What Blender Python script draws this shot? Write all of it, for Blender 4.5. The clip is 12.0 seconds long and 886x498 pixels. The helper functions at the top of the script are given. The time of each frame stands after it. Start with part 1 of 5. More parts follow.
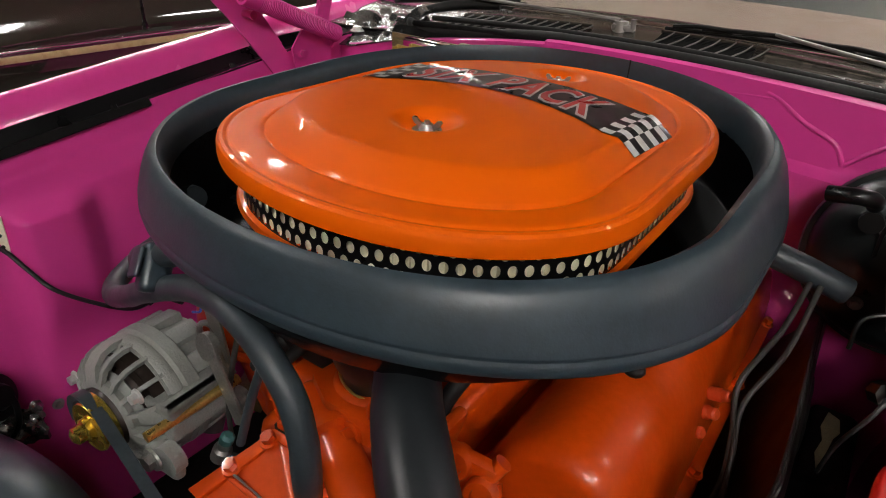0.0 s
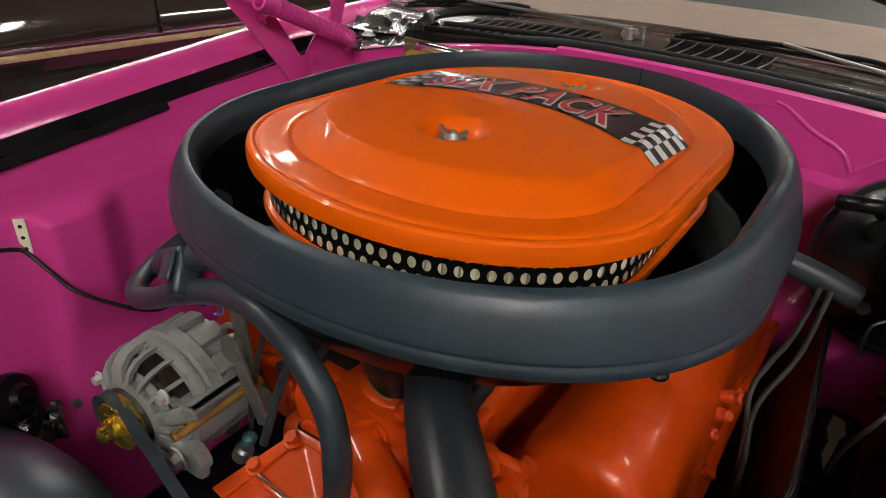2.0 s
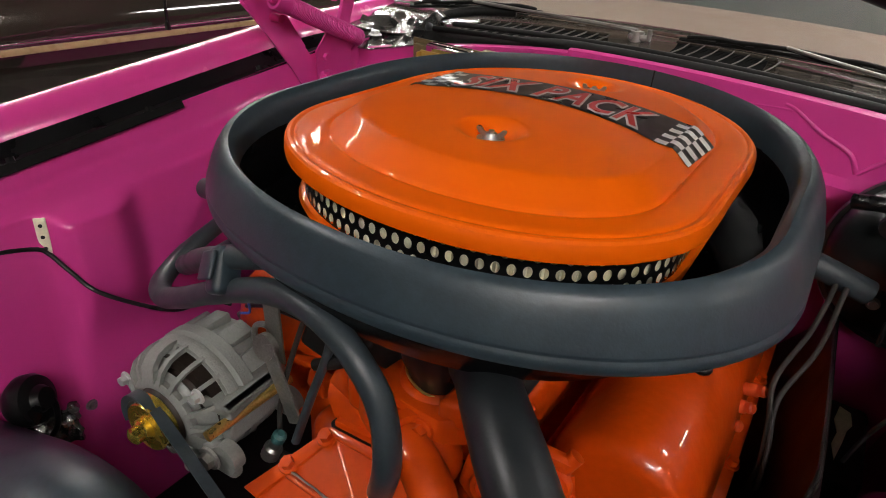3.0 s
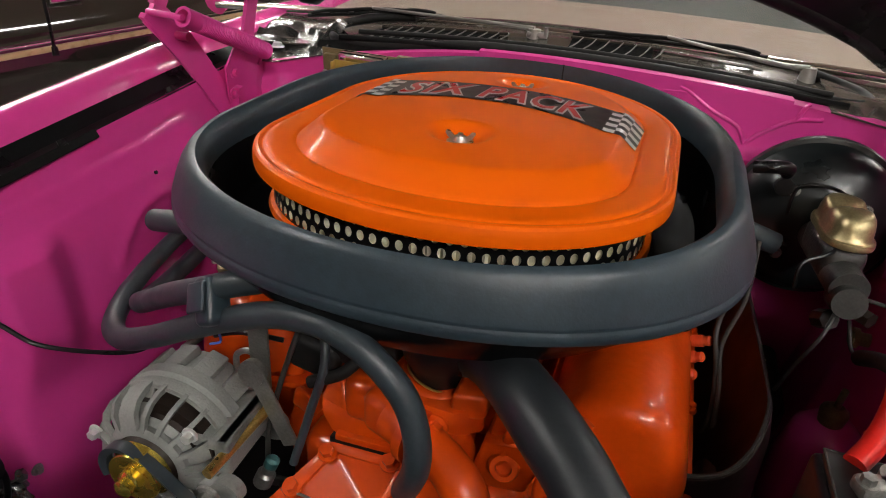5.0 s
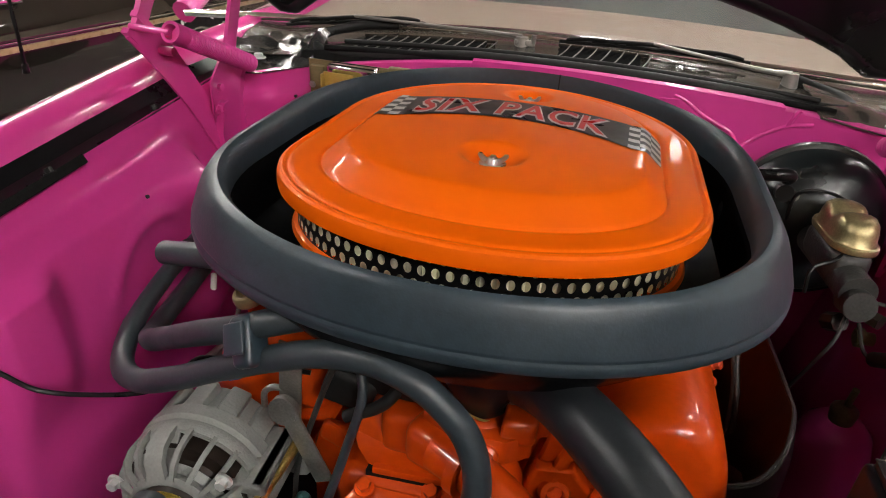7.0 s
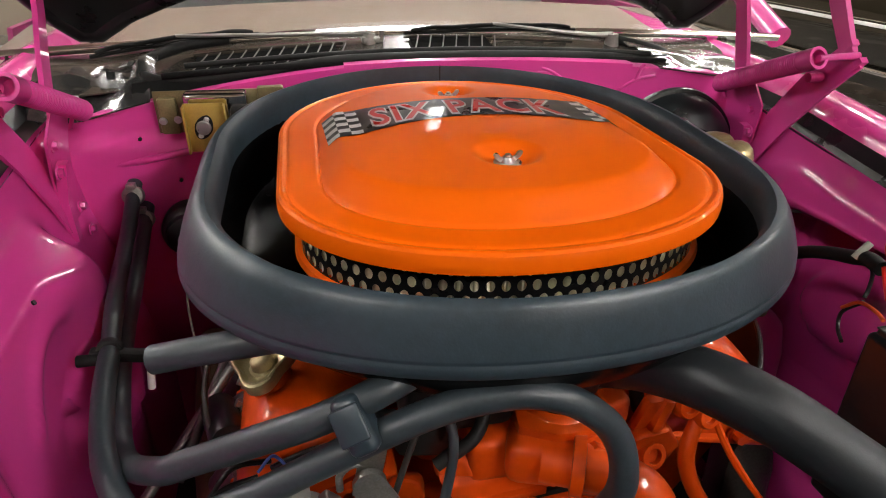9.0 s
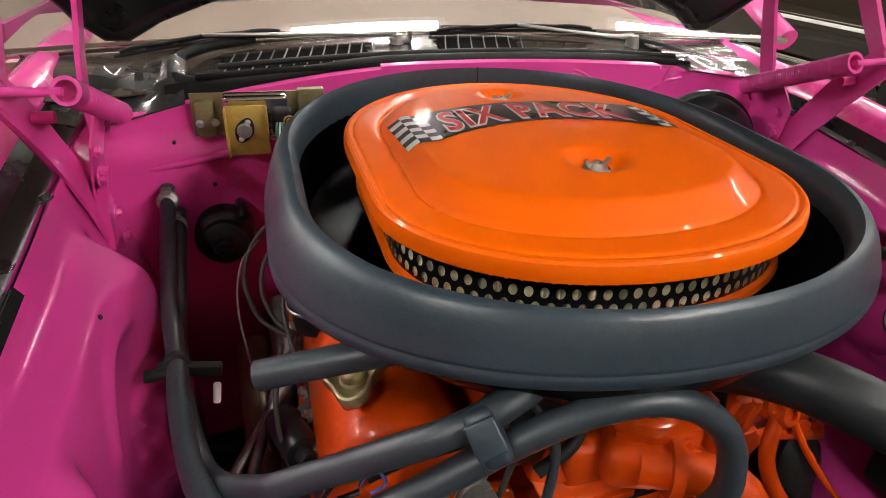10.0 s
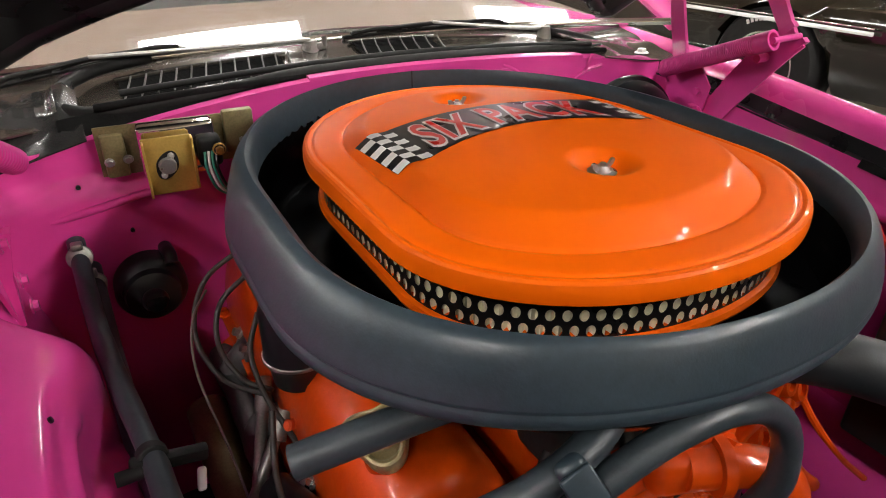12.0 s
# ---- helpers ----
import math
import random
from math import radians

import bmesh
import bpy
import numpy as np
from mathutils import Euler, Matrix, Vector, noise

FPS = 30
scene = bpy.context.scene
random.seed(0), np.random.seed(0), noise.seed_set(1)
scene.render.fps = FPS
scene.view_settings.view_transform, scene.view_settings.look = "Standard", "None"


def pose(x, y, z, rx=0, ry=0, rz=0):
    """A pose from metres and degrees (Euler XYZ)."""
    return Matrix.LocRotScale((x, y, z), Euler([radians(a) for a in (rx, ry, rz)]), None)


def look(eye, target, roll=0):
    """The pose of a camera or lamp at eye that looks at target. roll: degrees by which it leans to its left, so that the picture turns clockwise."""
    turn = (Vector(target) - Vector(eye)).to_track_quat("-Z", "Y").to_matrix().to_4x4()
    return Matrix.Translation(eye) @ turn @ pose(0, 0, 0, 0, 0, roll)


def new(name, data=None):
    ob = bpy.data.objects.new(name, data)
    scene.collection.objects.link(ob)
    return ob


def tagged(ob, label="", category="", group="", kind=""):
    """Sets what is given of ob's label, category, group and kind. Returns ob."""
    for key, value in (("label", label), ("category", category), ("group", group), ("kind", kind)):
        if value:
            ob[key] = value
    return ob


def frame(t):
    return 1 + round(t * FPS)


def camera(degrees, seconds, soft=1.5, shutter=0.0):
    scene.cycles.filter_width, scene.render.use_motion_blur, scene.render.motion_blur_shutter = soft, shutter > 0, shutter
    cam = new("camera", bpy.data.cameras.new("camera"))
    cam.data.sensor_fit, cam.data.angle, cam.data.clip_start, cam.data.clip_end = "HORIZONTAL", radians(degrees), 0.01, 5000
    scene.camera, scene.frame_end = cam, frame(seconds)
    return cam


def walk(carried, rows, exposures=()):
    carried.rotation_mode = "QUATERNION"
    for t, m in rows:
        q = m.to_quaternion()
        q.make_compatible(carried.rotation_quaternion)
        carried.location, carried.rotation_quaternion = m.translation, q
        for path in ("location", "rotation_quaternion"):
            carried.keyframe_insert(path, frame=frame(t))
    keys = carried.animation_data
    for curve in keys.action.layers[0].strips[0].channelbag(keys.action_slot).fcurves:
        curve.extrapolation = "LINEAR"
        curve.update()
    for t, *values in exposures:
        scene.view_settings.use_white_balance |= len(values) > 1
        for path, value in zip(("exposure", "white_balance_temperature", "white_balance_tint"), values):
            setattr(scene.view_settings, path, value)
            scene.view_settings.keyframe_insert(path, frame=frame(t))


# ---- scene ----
cam = camera(70.0, 12.0, 1.0)
EXPOSURES = [(0, -0.32), (5.5, -0.16), (7.5, 0.0), (9.0, 0.14), (10.5, 0.3), (12, 0.24)]
PATH = [
    (0, (0.305, -0.53, 1.113), (-0.688, 0.914, 0.148), 3.2),
    (0.5, (0.3, -0.538, 1.119), (-0.685, 0.91, 0.152), 3.5),
    (1, (0.302, -0.543, 1.131), (-0.679, 0.903, 0.157), 3.6),
    (1.5, (0.301, -0.546, 1.129), (-0.681, 0.9, 0.158), 3.6),
    (2, (0.289, -0.553, 1.123), (-0.688, 0.9, 0.157), 3.8),
    (2.5, (0.269, -0.572, 1.116), (-0.681, 0.902, 0.155), 4.3),
    (2.7, (0.26, -0.58, 1.119), (-0.679, 0.9, 0.156), 4.6),
    (4.5, (0.193, -0.639, 1.129), (-0.448, 1.005, 0.189), 4.2),
    (5, (0.168, -0.655, 1.129), (-0.388, 1.022, 0.192), 3.9),
    (5.5, (0.151, -0.659, 1.13), (-0.365, 1.03, 0.192), 3.6),
    (6, (0.116, -0.662, 1.149), (-0.354, 1.034, 0.199), 4.3),
    (6.5, (0.103, -0.664, 1.131), (-0.352, 1.044, 0.194), 4.3),
    (6.7, (0.101, -0.659, 1.135), (-0.342, 1.051, 0.198), 4.3),
    (8.3, (-0.09, -0.654, 1.151), (0.04, 1.106, 0.209), 2.0),
    (8.5, (-0.11, -0.648, 1.148), (0.116, 1.102, 0.207), 1.3),
    (9, (-0.169, -0.625, 1.136), (0.213, 1.103, 0.205), 0.7),
    (9.5, (-0.234, -0.602, 1.141), (0.219, 1.105, 0.203), 1.2),
    (10, (-0.279, -0.589, 1.141), (0.226, 1.102, 0.2), 1.9),
    (10.5, (-0.339, -0.553, 1.136), (0.306, 1.092, 0.199), 2.3),
    (11, (-0.361, -0.517, 1.149), (0.431, 1.056, 0.201), 1.3),
    (11.5, (-0.369, -0.5, 1.137), (0.496, 1.038, 0.195), 0.7),
    (12, (-0.364, -0.489, 1.139), (0.508, 1.04, 0.19), 0.5),
]
walk(cam, [(t, look(eye, target, roll)) for t, eye, target, roll in PATH], EXPOSURES)

# ---- world and light ----
world = bpy.data.worlds.new("showroom_world")
world.use_nodes = True
world.node_tree.nodes["Background"].inputs[0].default_value = (0.9, 0.88, 0.85, 1)
world.node_tree.nodes["Background"].inputs[1].default_value = 0.07
scene.world = world


# ---- materials ----
def mat(name, color, rough=0.5, metal=0.0, coat=0.0, var=0.12, scale=30.0, bump=0.0, bscale=300.0, wear=None, wear_scale=8.0, spec=0.5):
    """A painted, cast or rubber surface: colour that varies at two scales, uneven gloss, fine relief, optional worn patches."""
    m = bpy.data.materials.new(name)
    m.use_nodes = True
    nt = m.node_tree
    b = nt.nodes["Principled BSDF"]
    L = nt.links.new
    tc = nt.nodes.new("ShaderNodeTexCoord")

    def noise_node(s, detail=4.0):
        n = nt.nodes.new("ShaderNodeTexNoise")
        n.inputs["Scale"].default_value = s
        n.inputs["Detail"].default_value = detail
        L(tc.outputs["Object"], n.inputs["Vector"])
        return n

    n1, n2 = noise_node(scale), noise_node(scale * 9)
    mul = nt.nodes.new("ShaderNodeMath")
    mul.operation = "ADD"
    L(n1.outputs["Fac"], mul.inputs[0])
    L(n2.outputs["Fac"], mul.inputs[1])
    mr = nt.nodes.new("ShaderNodeMapRange")
    mr.inputs["From Min"].default_value, mr.inputs["From Max"].default_value = 0.7, 1.3
    mr.inputs["To Min"].default_value, mr.inputs["To Max"].default_value = 1 - var, 1 + var
    L(mul.outputs[0], mr.inputs["Value"])
    mix = nt.nodes.new("ShaderNodeMix")
    mix.data_type, mix.blend_type = "RGBA", "MULTIPLY"
    mix.inputs["Factor"].default_value = 1.0
    mix.inputs["A"].default_value = (*color, 1)
    L(mr.outputs["Result"], mix.inputs["B"])
    out = mix.outputs["Result"]
    if wear:
        n3 = noise_node(wear_scale, 8.0)
        ramp = nt.nodes.new("ShaderNodeValToRGB")
        ramp.color_ramp.elements[0].position, ramp.color_ramp.elements[1].position = 0.58, 0.7
        L(n3.outputs["Fac"], ramp.inputs["Fac"])
        mw = nt.nodes.new("ShaderNodeMix")
        mw.data_type = "RGBA"
        L(ramp.outputs["Color"], mw.inputs["Factor"])
        L(out, mw.inputs["A"])
        mw.inputs["B"].default_value = (*wear, 1)
        out = mw.outputs["Result"]
    L(out, b.inputs["Base Color"])
    rr = nt.nodes.new("ShaderNodeMapRange")
    rr.inputs["From Min"].default_value, rr.inputs["From Max"].default_value = 0.3, 0.7
    rr.inputs["To Min"].default_value, rr.inputs["To Max"].default_value = max(rough * 0.8, 0.01), min(rough * 1.25, 1)
    L(n1.outputs["Fac"], rr.inputs["Value"])
    L(rr.outputs["Result"], b.inputs["Roughness"])
    b.inputs["Metallic"].default_value = metal
    b.inputs["Coat Weight"].default_value = coat
    b.inputs["Coat Roughness"].default_value = 0.04
    b.inputs["Specular IOR Level"].default_value = spec
    if bump:
        nb = noise_node(bscale, 3.0)
        bp = nt.nodes.new("ShaderNodeBump")
        bp.inputs["Strength"].default_value = bump
        bp.inputs["Distance"].default_value = 0.002
        L(nb.outputs["Fac"], bp.inputs["Height"])
        L(bp.outputs["Normal"], b.inputs["Normal"])
    return m


def glass(name, color=(0.75, 0.8, 0.78), rough=0.0):
    m = bpy.data.materials.new(name)
    m.use_nodes = True
    b = m.node_tree.nodes["Principled BSDF"]
    b.inputs["Base Color"].default_value = (*color, 1)
    b.inputs["Transmission Weight"].default_value = 1.0
    b.inputs["Roughness"].default_value = rough
    b.inputs["IOR"].default_value = 1.5
    return m


def glow(name, color, strength):
    m = bpy.data.materials.new(name)
    m.use_nodes = True
    b = m.node_tree.nodes["Principled BSDF"]
    b.inputs["Base Color"].default_value = (0.8, 0.8, 0.8, 1)
    b.inputs["Emission Color"].default_value = (*color, 1)
    b.inputs["Emission Strength"].default_value = strength
    return m


# Lighter copy of PINK: the ceiling's reflection is put into the base colour.
PINKSKIN = mat("pink_gloss_lightened", (0.72, 0.055, 0.30), 0.25, coat=1.0, var=0.02, scale=6, bump=0.5, bscale=38, spec=0.5)
FLAP = mat("aged_flap_rubber", (0.006, 0.006, 0.006), 0.75, var=0.3, scale=40, bump=0.15, spec=0.12)
NUTMETAL = mat("zinc_nut_metal", (0.42, 0.42, 0.41), 0.3, metal=0.85, var=0.12, scale=60)
CRUMPLED = mat("crumpled_dark_sheet_metal", (0.13, 0.128, 0.125), 0.24, metal=0.8, var=0.3, scale=25, wear=(0.45, 0.43, 0.41), wear_scale=14)
PINK = mat("pink_paint", (0.63, 0.046, 0.275), 0.36, coat=0.9, var=0.02, scale=6, bump=0.12, bscale=45, spec=0.3)
ORANGE = mat("orange_gloss_paint", (0.82, 0.12, 0.0014), 0.45, coat=0.25, var=0.012, scale=5, spec=0.1)
ENGINE = mat("orange_engine_enamel", (0.54, 0.054, 0.0016), 0.42, coat=0.6, var=0.08, scale=14, bump=0.35, bscale=60, spec=0.2)
RUBBER = mat("grey_black_rubber", (0.0245, 0.039, 0.0505), 0.4, var=0.2, scale=14, bump=0.07, bscale=420)
HOSE = mat("black_hose_rubber", (0.026, 0.035, 0.042), 0.42, var=0.2, scale=30, bump=0.05, bscale=400)
RADHOSE = mat("radiator_hose_rubber", (0.013, 0.016, 0.019), 0.45, var=0.2, scale=30, bump=0.05, bscale=400)
BLACK = mat("satin_black_paint", (0.005, 0.005, 0.0055), 0.3, var=0.2, scale=20, spec=0.3)
BLACKMATT = mat("dull_black", (0.007, 0.007, 0.007), 0.6, var=0.25, scale=30, bump=0.1, spec=0.3)
ALUM = mat("cast_aluminium", (0.235, 0.24, 0.228), 0.55, metal=0.25, var=0.10, scale=40, bump=0.3, bscale=420)
STEEL = mat("bright_zinc_steel", (0.66, 0.66, 0.65), 0.34, metal=0.6, var=0.08)
DULLSTEEL = mat("dull_steel", (0.27, 0.265, 0.25), 0.42, metal=0.8, var=0.2, scale=50)
BRASS = mat("yellow_zinc_plate", (0.62, 0.43, 0.13), 0.3, metal=0.9, var=0.25, scale=60)
CREAM = mat("cream_filter_paper", (0.82, 0.76, 0.58), 0.85, var=0.08, scale=60)
FADED = mat("faded_cream_paper", (0.42, 0.37, 0.24), 0.8, var=0.2, scale=60)
WHITE = mat("white_gloss", (0.78, 0.78, 0.76), 0.3, coat=0.8, var=0.04)
RED = mat("red_decal", (0.62, 0.035, 0.03), 0.3, coat=0.5, var=0.04)
DECALBLACK = mat("black_decal", (0.013, 0.013, 0.014), 0.3, coat=0.45, var=0.1)
CHROME = mat("chrome_trim", (0.75, 0.75, 0.74), 0.08, metal=1.0, var=0.03)
TAN = mat("tan_wall_paint", (0.36, 0.285, 0.22), 0.8, var=0.06, scale=3)
DARKWALL = mat("dark_unseen_wall", (0.10, 0.075, 0.055), 0.8, var=0.06, scale=3)
CEIL = mat("buff_ceiling_tile", (0.40, 0.335, 0.265), 0.9, var=0.05, scale=3)
FLOORMAT = mat("polished_grey_concrete", (0.17, 0.163, 0.152), 0.25, var=0.18, scale=2)
CARBLACK = mat("black_car_paint", (0.018, 0.015, 0.012), 0.08, coat=1.0, var=0.08, bump=0.5, bscale=7)
GLASS = glass("windshield_glass")
LAMP = glow("fluorescent_diffuser", (1.0, 0.97, 0.92), 104.0)
PINKDARK = mat("pink_pivot_paint", (0.5, 0.02, 0.17), 0.35, var=0.05)
COWL = mat("dark_cowl_paint", (0.045, 0.038, 0.031), 0.22, coat=0.7, var=0.25, scale=20)
DASH = mat("tan_vinyl", (0.26, 0.18, 0.14), 0.55, var=0.08)
SEATGREY = mat("grey_green_vinyl", (0.20, 0.22, 0.21), 0.6, var=0.1)
DARKBROWN = mat("scorched_brown_steel", (0.016, 0.012, 0.009), 0.4, metal=0.3, var=0.35, scale=25)
TRAYBLACK = mat("gloss_black_tray_paint", (0.004, 0.004, 0.0045), 0.22, coat=0.0, var=0.2, scale=20, spec=0.07)
WIPERSILVER = mat("satin_silver", (0.34, 0.33, 0.31), 0.36, metal=0.7, var=0.1)
OLIVE = mat("olive_gold_zinc", (0.36, 0.30, 0.16), 0.38, metal=0.6, var=0.15, scale=60)
OLIVEDARK = mat("olive_drab_zinc", (0.16, 0.13, 0.06), 0.45, metal=0.4, var=0.25, scale=50)
GOLDPLATE = mat("gold_anodised_plate", (0.46, 0.31, 0.075), 0.42, metal=0.5, var=0.12, scale=50)
BRASSGOLD = mat("brass_gold_dichromate", (0.40, 0.33, 0.17), 0.36, metal=0.8, var=0.25, scale=40)
PULLEYGOLD = mat("gold_pulley_plate", (0.62, 0.45, 0.08), 0.25, metal=0.9, var=0.2, scale=50)
CASTIRON = mat("grey_cast_iron", (0.055, 0.055, 0.052), 0.5, metal=0.5, var=0.25, scale=40, bump=0.3, bscale=300)
MANIFOLD = mat("grey_cast_manifold", (0.12, 0.122, 0.122), 0.36, metal=0.5, var=0.15, scale=40, bump=0.3, bscale=200)
SLAT = mat("dull_grey_slat", (0.075, 0.07, 0.064), 0.5, metal=0.3, var=0.2, scale=40)
BATTERYBLACK = mat("black_battery_plastic", (0.012, 0.013, 0.014), 0.35, var=0.2, scale=20)
WIREGREY = mat("grey_wire_insulation", (0.03, 0.029, 0.026), 0.5, var=0.3, scale=80)
CORE = mat("dark_windings", (0.022, 0.014, 0.010), 0.5, metal=0.3, var=0.4, scale=120)
BOOT = mat("orange_red_boot", (0.62, 0.065, 0.01), 0.5, var=0.08)
CLIPGREY = mat("pale_grey_strap", (0.34, 0.34, 0.30), 0.5, var=0.15, scale=90)
BLUEWIRE = mat("blue_insulation", (0.05, 0.1, 0.4), 0.4)
TEAL = mat("faded_teal_plastic", (0.03, 0.10, 0.10), 0.5, var=0.2, scale=60)
GREENWIRE = mat("green_insulation", (0.02, 0.22, 0.15), 0.4)
REDCABLE = mat("red_insulation", (0.62, 0.018, 0.012), 0.35)
BLACKGLOSS = mat("gloss_black_paint", (0.008, 0.0105, 0.0115), 0.33, coat=0.1, var=0.2, scale=20, spec=0.4)
CAROLIVE = mat("olive_black_car_paint", (0.012, 0.010, 0.006), 0.1, coat=1.0, var=0.08, bump=0.3, bscale=6)
TANSTRIPE = mat("tan_stripe", (0.42, 0.30, 0.16), 0.3, var=0.1)
GLASSDARK = mat("dark_glass", (0.01, 0.012, 0.012), 0.04, var=0.05)
# First four stand where the bay needs brightening; the fourth is pure added fill.
LIGHTS = [(2.0, -4.4, 2.4, 0), (2.5, -2.4, 2.4, 0), (2.0, -3.4, 1.6, 90), (-2.3, -2.0, 1.5, 0), (0.32, 1.565, 0.8, 90), (0.75, 3.8, 1.3, 0), (4.3, 5.2, 2.4, 0), (-2.9, 2.5, 2.4, 0), (2.2, 1.62, 0.7, 90), (-4.6, 1.6, 2.4, 0), (-4.6, 4.6, 2.4, 0), (6.2, 1.4, 2.4, 0)]

# ---- mesh helpers ----
def V(*a):
    return Vector(a)


def finish(bm, name, material, smooth=40):
    bmesh.ops.recalc_face_normals(bm, faces=bm.faces)
    me = bpy.data.meshes.new(name)
    bm.to_mesh(me)
    bm.free()
    me.materials.append(material)
    if smooth:
        me.polygons.foreach_set("use_smooth", [True] * len(me.polygons))
        me.set_sharp_from_angle(angle=radians(smooth))
    return me


def thing(name, at, label, category, group="", kind=""):
    """An Empty at the base of a thing; its parts hang under it."""
    ob = new(name)
    ob.location = at
    ob.empty_display_size = 0.05
    return tagged(ob, label, category, group, kind)


def solid(name, bm, material, label, category, group="", kind="", smooth=40):
    """A thing of one mesh."""
    return tagged(new(name, finish(bm, name, material, smooth)), label, category, group, kind)


def part(name, bm, material, parent, label="", smooth=40):
    """One mesh, built in world coordinates, under a thing or a part."""
    me = bm if isinstance(bm, bpy.types.Mesh) else finish(bm, name, material, smooth)
    ob = new(name, me)
    ob.parent = parent
    ob.matrix_parent_inverse = Matrix.Translation(-parent.location) if parent.parent is None else Matrix()
    return tagged(ob, label)


def shape(*made):
    """Joins several builders' work into one bmesh: each entry is a function and its arguments."""
    bm = bmesh.new()
    for f, *args in made:
        f(bm, *args)
    return bm


def box(bm, size, m=Matrix(), bevel=0.0, seg=2):
    r = bmesh.ops.create_cube(bm, size=1.0, matrix=m @ Matrix.Diagonal((*size, 1)))
    if bevel:
        edges = list({e for v in r["verts"] for e in v.link_edges})
        bmesh.ops.bevel(bm, geom=edges, offset=bevel, segments=seg, profile=0.5, affect="EDGES")


def cyl(bm, r1, r2, depth, m=Matrix(), seg=24):
    """A cylinder or cone along local z, centred."""
    bmesh.ops.create_cone(bm, cap_ends=True, segments=seg, radius1=r1, radius2=r2, depth=depth, matrix=m)


def rod(bm, a, b, r, seg=12, r2=None):
    a, b = Vector(a), Vector(b)
    d = b - a
    m = Matrix.Translation((a + b) / 2) @ d.to_track_quat("Z", "Y").to_matrix().to_4x4()
    cyl(bm, r, r if r2 is None else r2, d.length, m, seg)


def ball(bm, r, m=Matrix(), u=16, v=10):
    bmesh.ops.create_uvsphere(bm, u_segments=u, v_segments=v, radius=r, matrix=m)


def loft(bm, rings, closed=True, caps=False, loop=False):
    """Skins rings of points; closed: each ring closes; loop: the last ring joins the first."""
    vs = [[bm.verts.new(p) for p in ring] for ring in rings]
    n = len(vs[0])
    pairs = list(zip(vs, vs[1:])) + ([(vs[-1], vs[0])] if loop else [])
    for a, b in pairs:
        for i in range(n if closed else n - 1):
            j = (i + 1) % n
            bm.faces.new((a[i], a[j], b[j], b[i]))
    if caps:
        bm.faces.new(vs[0])
        bm.faces.new(vs[-1])


def lathe(bm, profile, m=Matrix(), seg=32, caps=True):
    """Turns (radius, height) pairs about local z."""
    rings = [[m @ V(r * math.cos(2 * math.pi * k / seg), r * math.sin(2 * math.pi * k / seg), h) for k in range(seg)] for r, h in profile]
    loft(bm, rings, caps=caps)


def spline(points, per=8):
    """A Catmull-Rom curve through points."""
    p = [Vector(q) for q in points]
    p = [p[0] * 2 - p[1]] + p + [p[-1] * 2 - p[-2]]
    out = []
    for i in range(1, len(p) - 2):
        a, b, c, d = p[i - 1:i + 3]
        for k in range(per):
            t = k / per
            out.append(0.5 * ((2 * b) + (c - a) * t + (2 * a - 5 * b + 4 * c - d) * t * t + (3 * b - a - 3 * c + d) * t ** 3))
    return out + [p[-2]]


def tube(bm, points, r, seg=16, per=8, hollow=0.0, wobble=0.0, straight=False):
    """A hose along a curve; hollow: the depth of the bore at its first end."""
    pts = [Vector(q) for q in points] if straight else spline(points, per)
    t0 = (pts[1] - pts[0]).normalized()
    nrm = t0.orthogonal().normalized()
    rings, prev = [], t0
    for i, q in enumerate(pts):
        t = (pts[min(i + 1, len(pts) - 1)] - pts[max(i - 1, 0)]).normalized()
        nrm = (prev.rotation_difference(t) @ nrm).normalized()
        prev = t
        side = t.cross(nrm)
        rad = (r[i * len(r) // len(pts)] if isinstance(r, (list, tuple)) else r) * (1 + wobble * noise.noise(q * 25))
        rings.append([q + (nrm * math.cos(a) + side * math.sin(a)) * rad for a in (2 * math.pi * k / seg for k in range(seg))])
    if hollow:
        c0 = pts[0]
        inner = [[c0 + (v - c0) * 0.72 for v in rings[0]], [c0 + (v - c0) * 0.72 + t0 * hollow for v in rings[0]]]
        rings = inner[::-1] + rings
    loft(bm, rings, caps=True)


def oval(a, front, rear, flank_front, flank_rear, n_front, n_rear, count=96):
    """Evenly spaced points of a closed outline with straight flanks and rounded ends, starting at the front and running to +x."""
    raw = []
    for k in range(1440):
        u = 2 * math.pi * k / 1440 - math.pi / 2
        c, s = math.cos(u), math.sin(u)
        n = n_front if s < 0 else n_rear
        reach, flank = (front, flank_front) if s < 0 else (rear, flank_rear)
        y = math.copysign(flank + (reach - flank) * abs(s) ** (2 / n), s) if abs(s) > 1e-9 else 0.0
        raw.append((a * math.copysign(abs(c) ** (2 / n), c), y))
    raw.append(raw[0])
    raw = np.array(raw)
    d = np.r_[0, np.cumsum(np.hypot(*np.diff(raw, axis=0).T))]
    u = np.linspace(0, d[-1], count + 1)[:-1]
    return list(zip(np.interp(u, d, raw[:, 0]), np.interp(u, d, raw[:, 1])))


def plate(bm, outline, thick, m=Matrix()):
    """A flat piece of sheet with an outline in local x and y, thick along local z."""
    loft(bm, [[m @ V(x, y, z) for x, y in outline] for z in (0, thick)], caps=True)


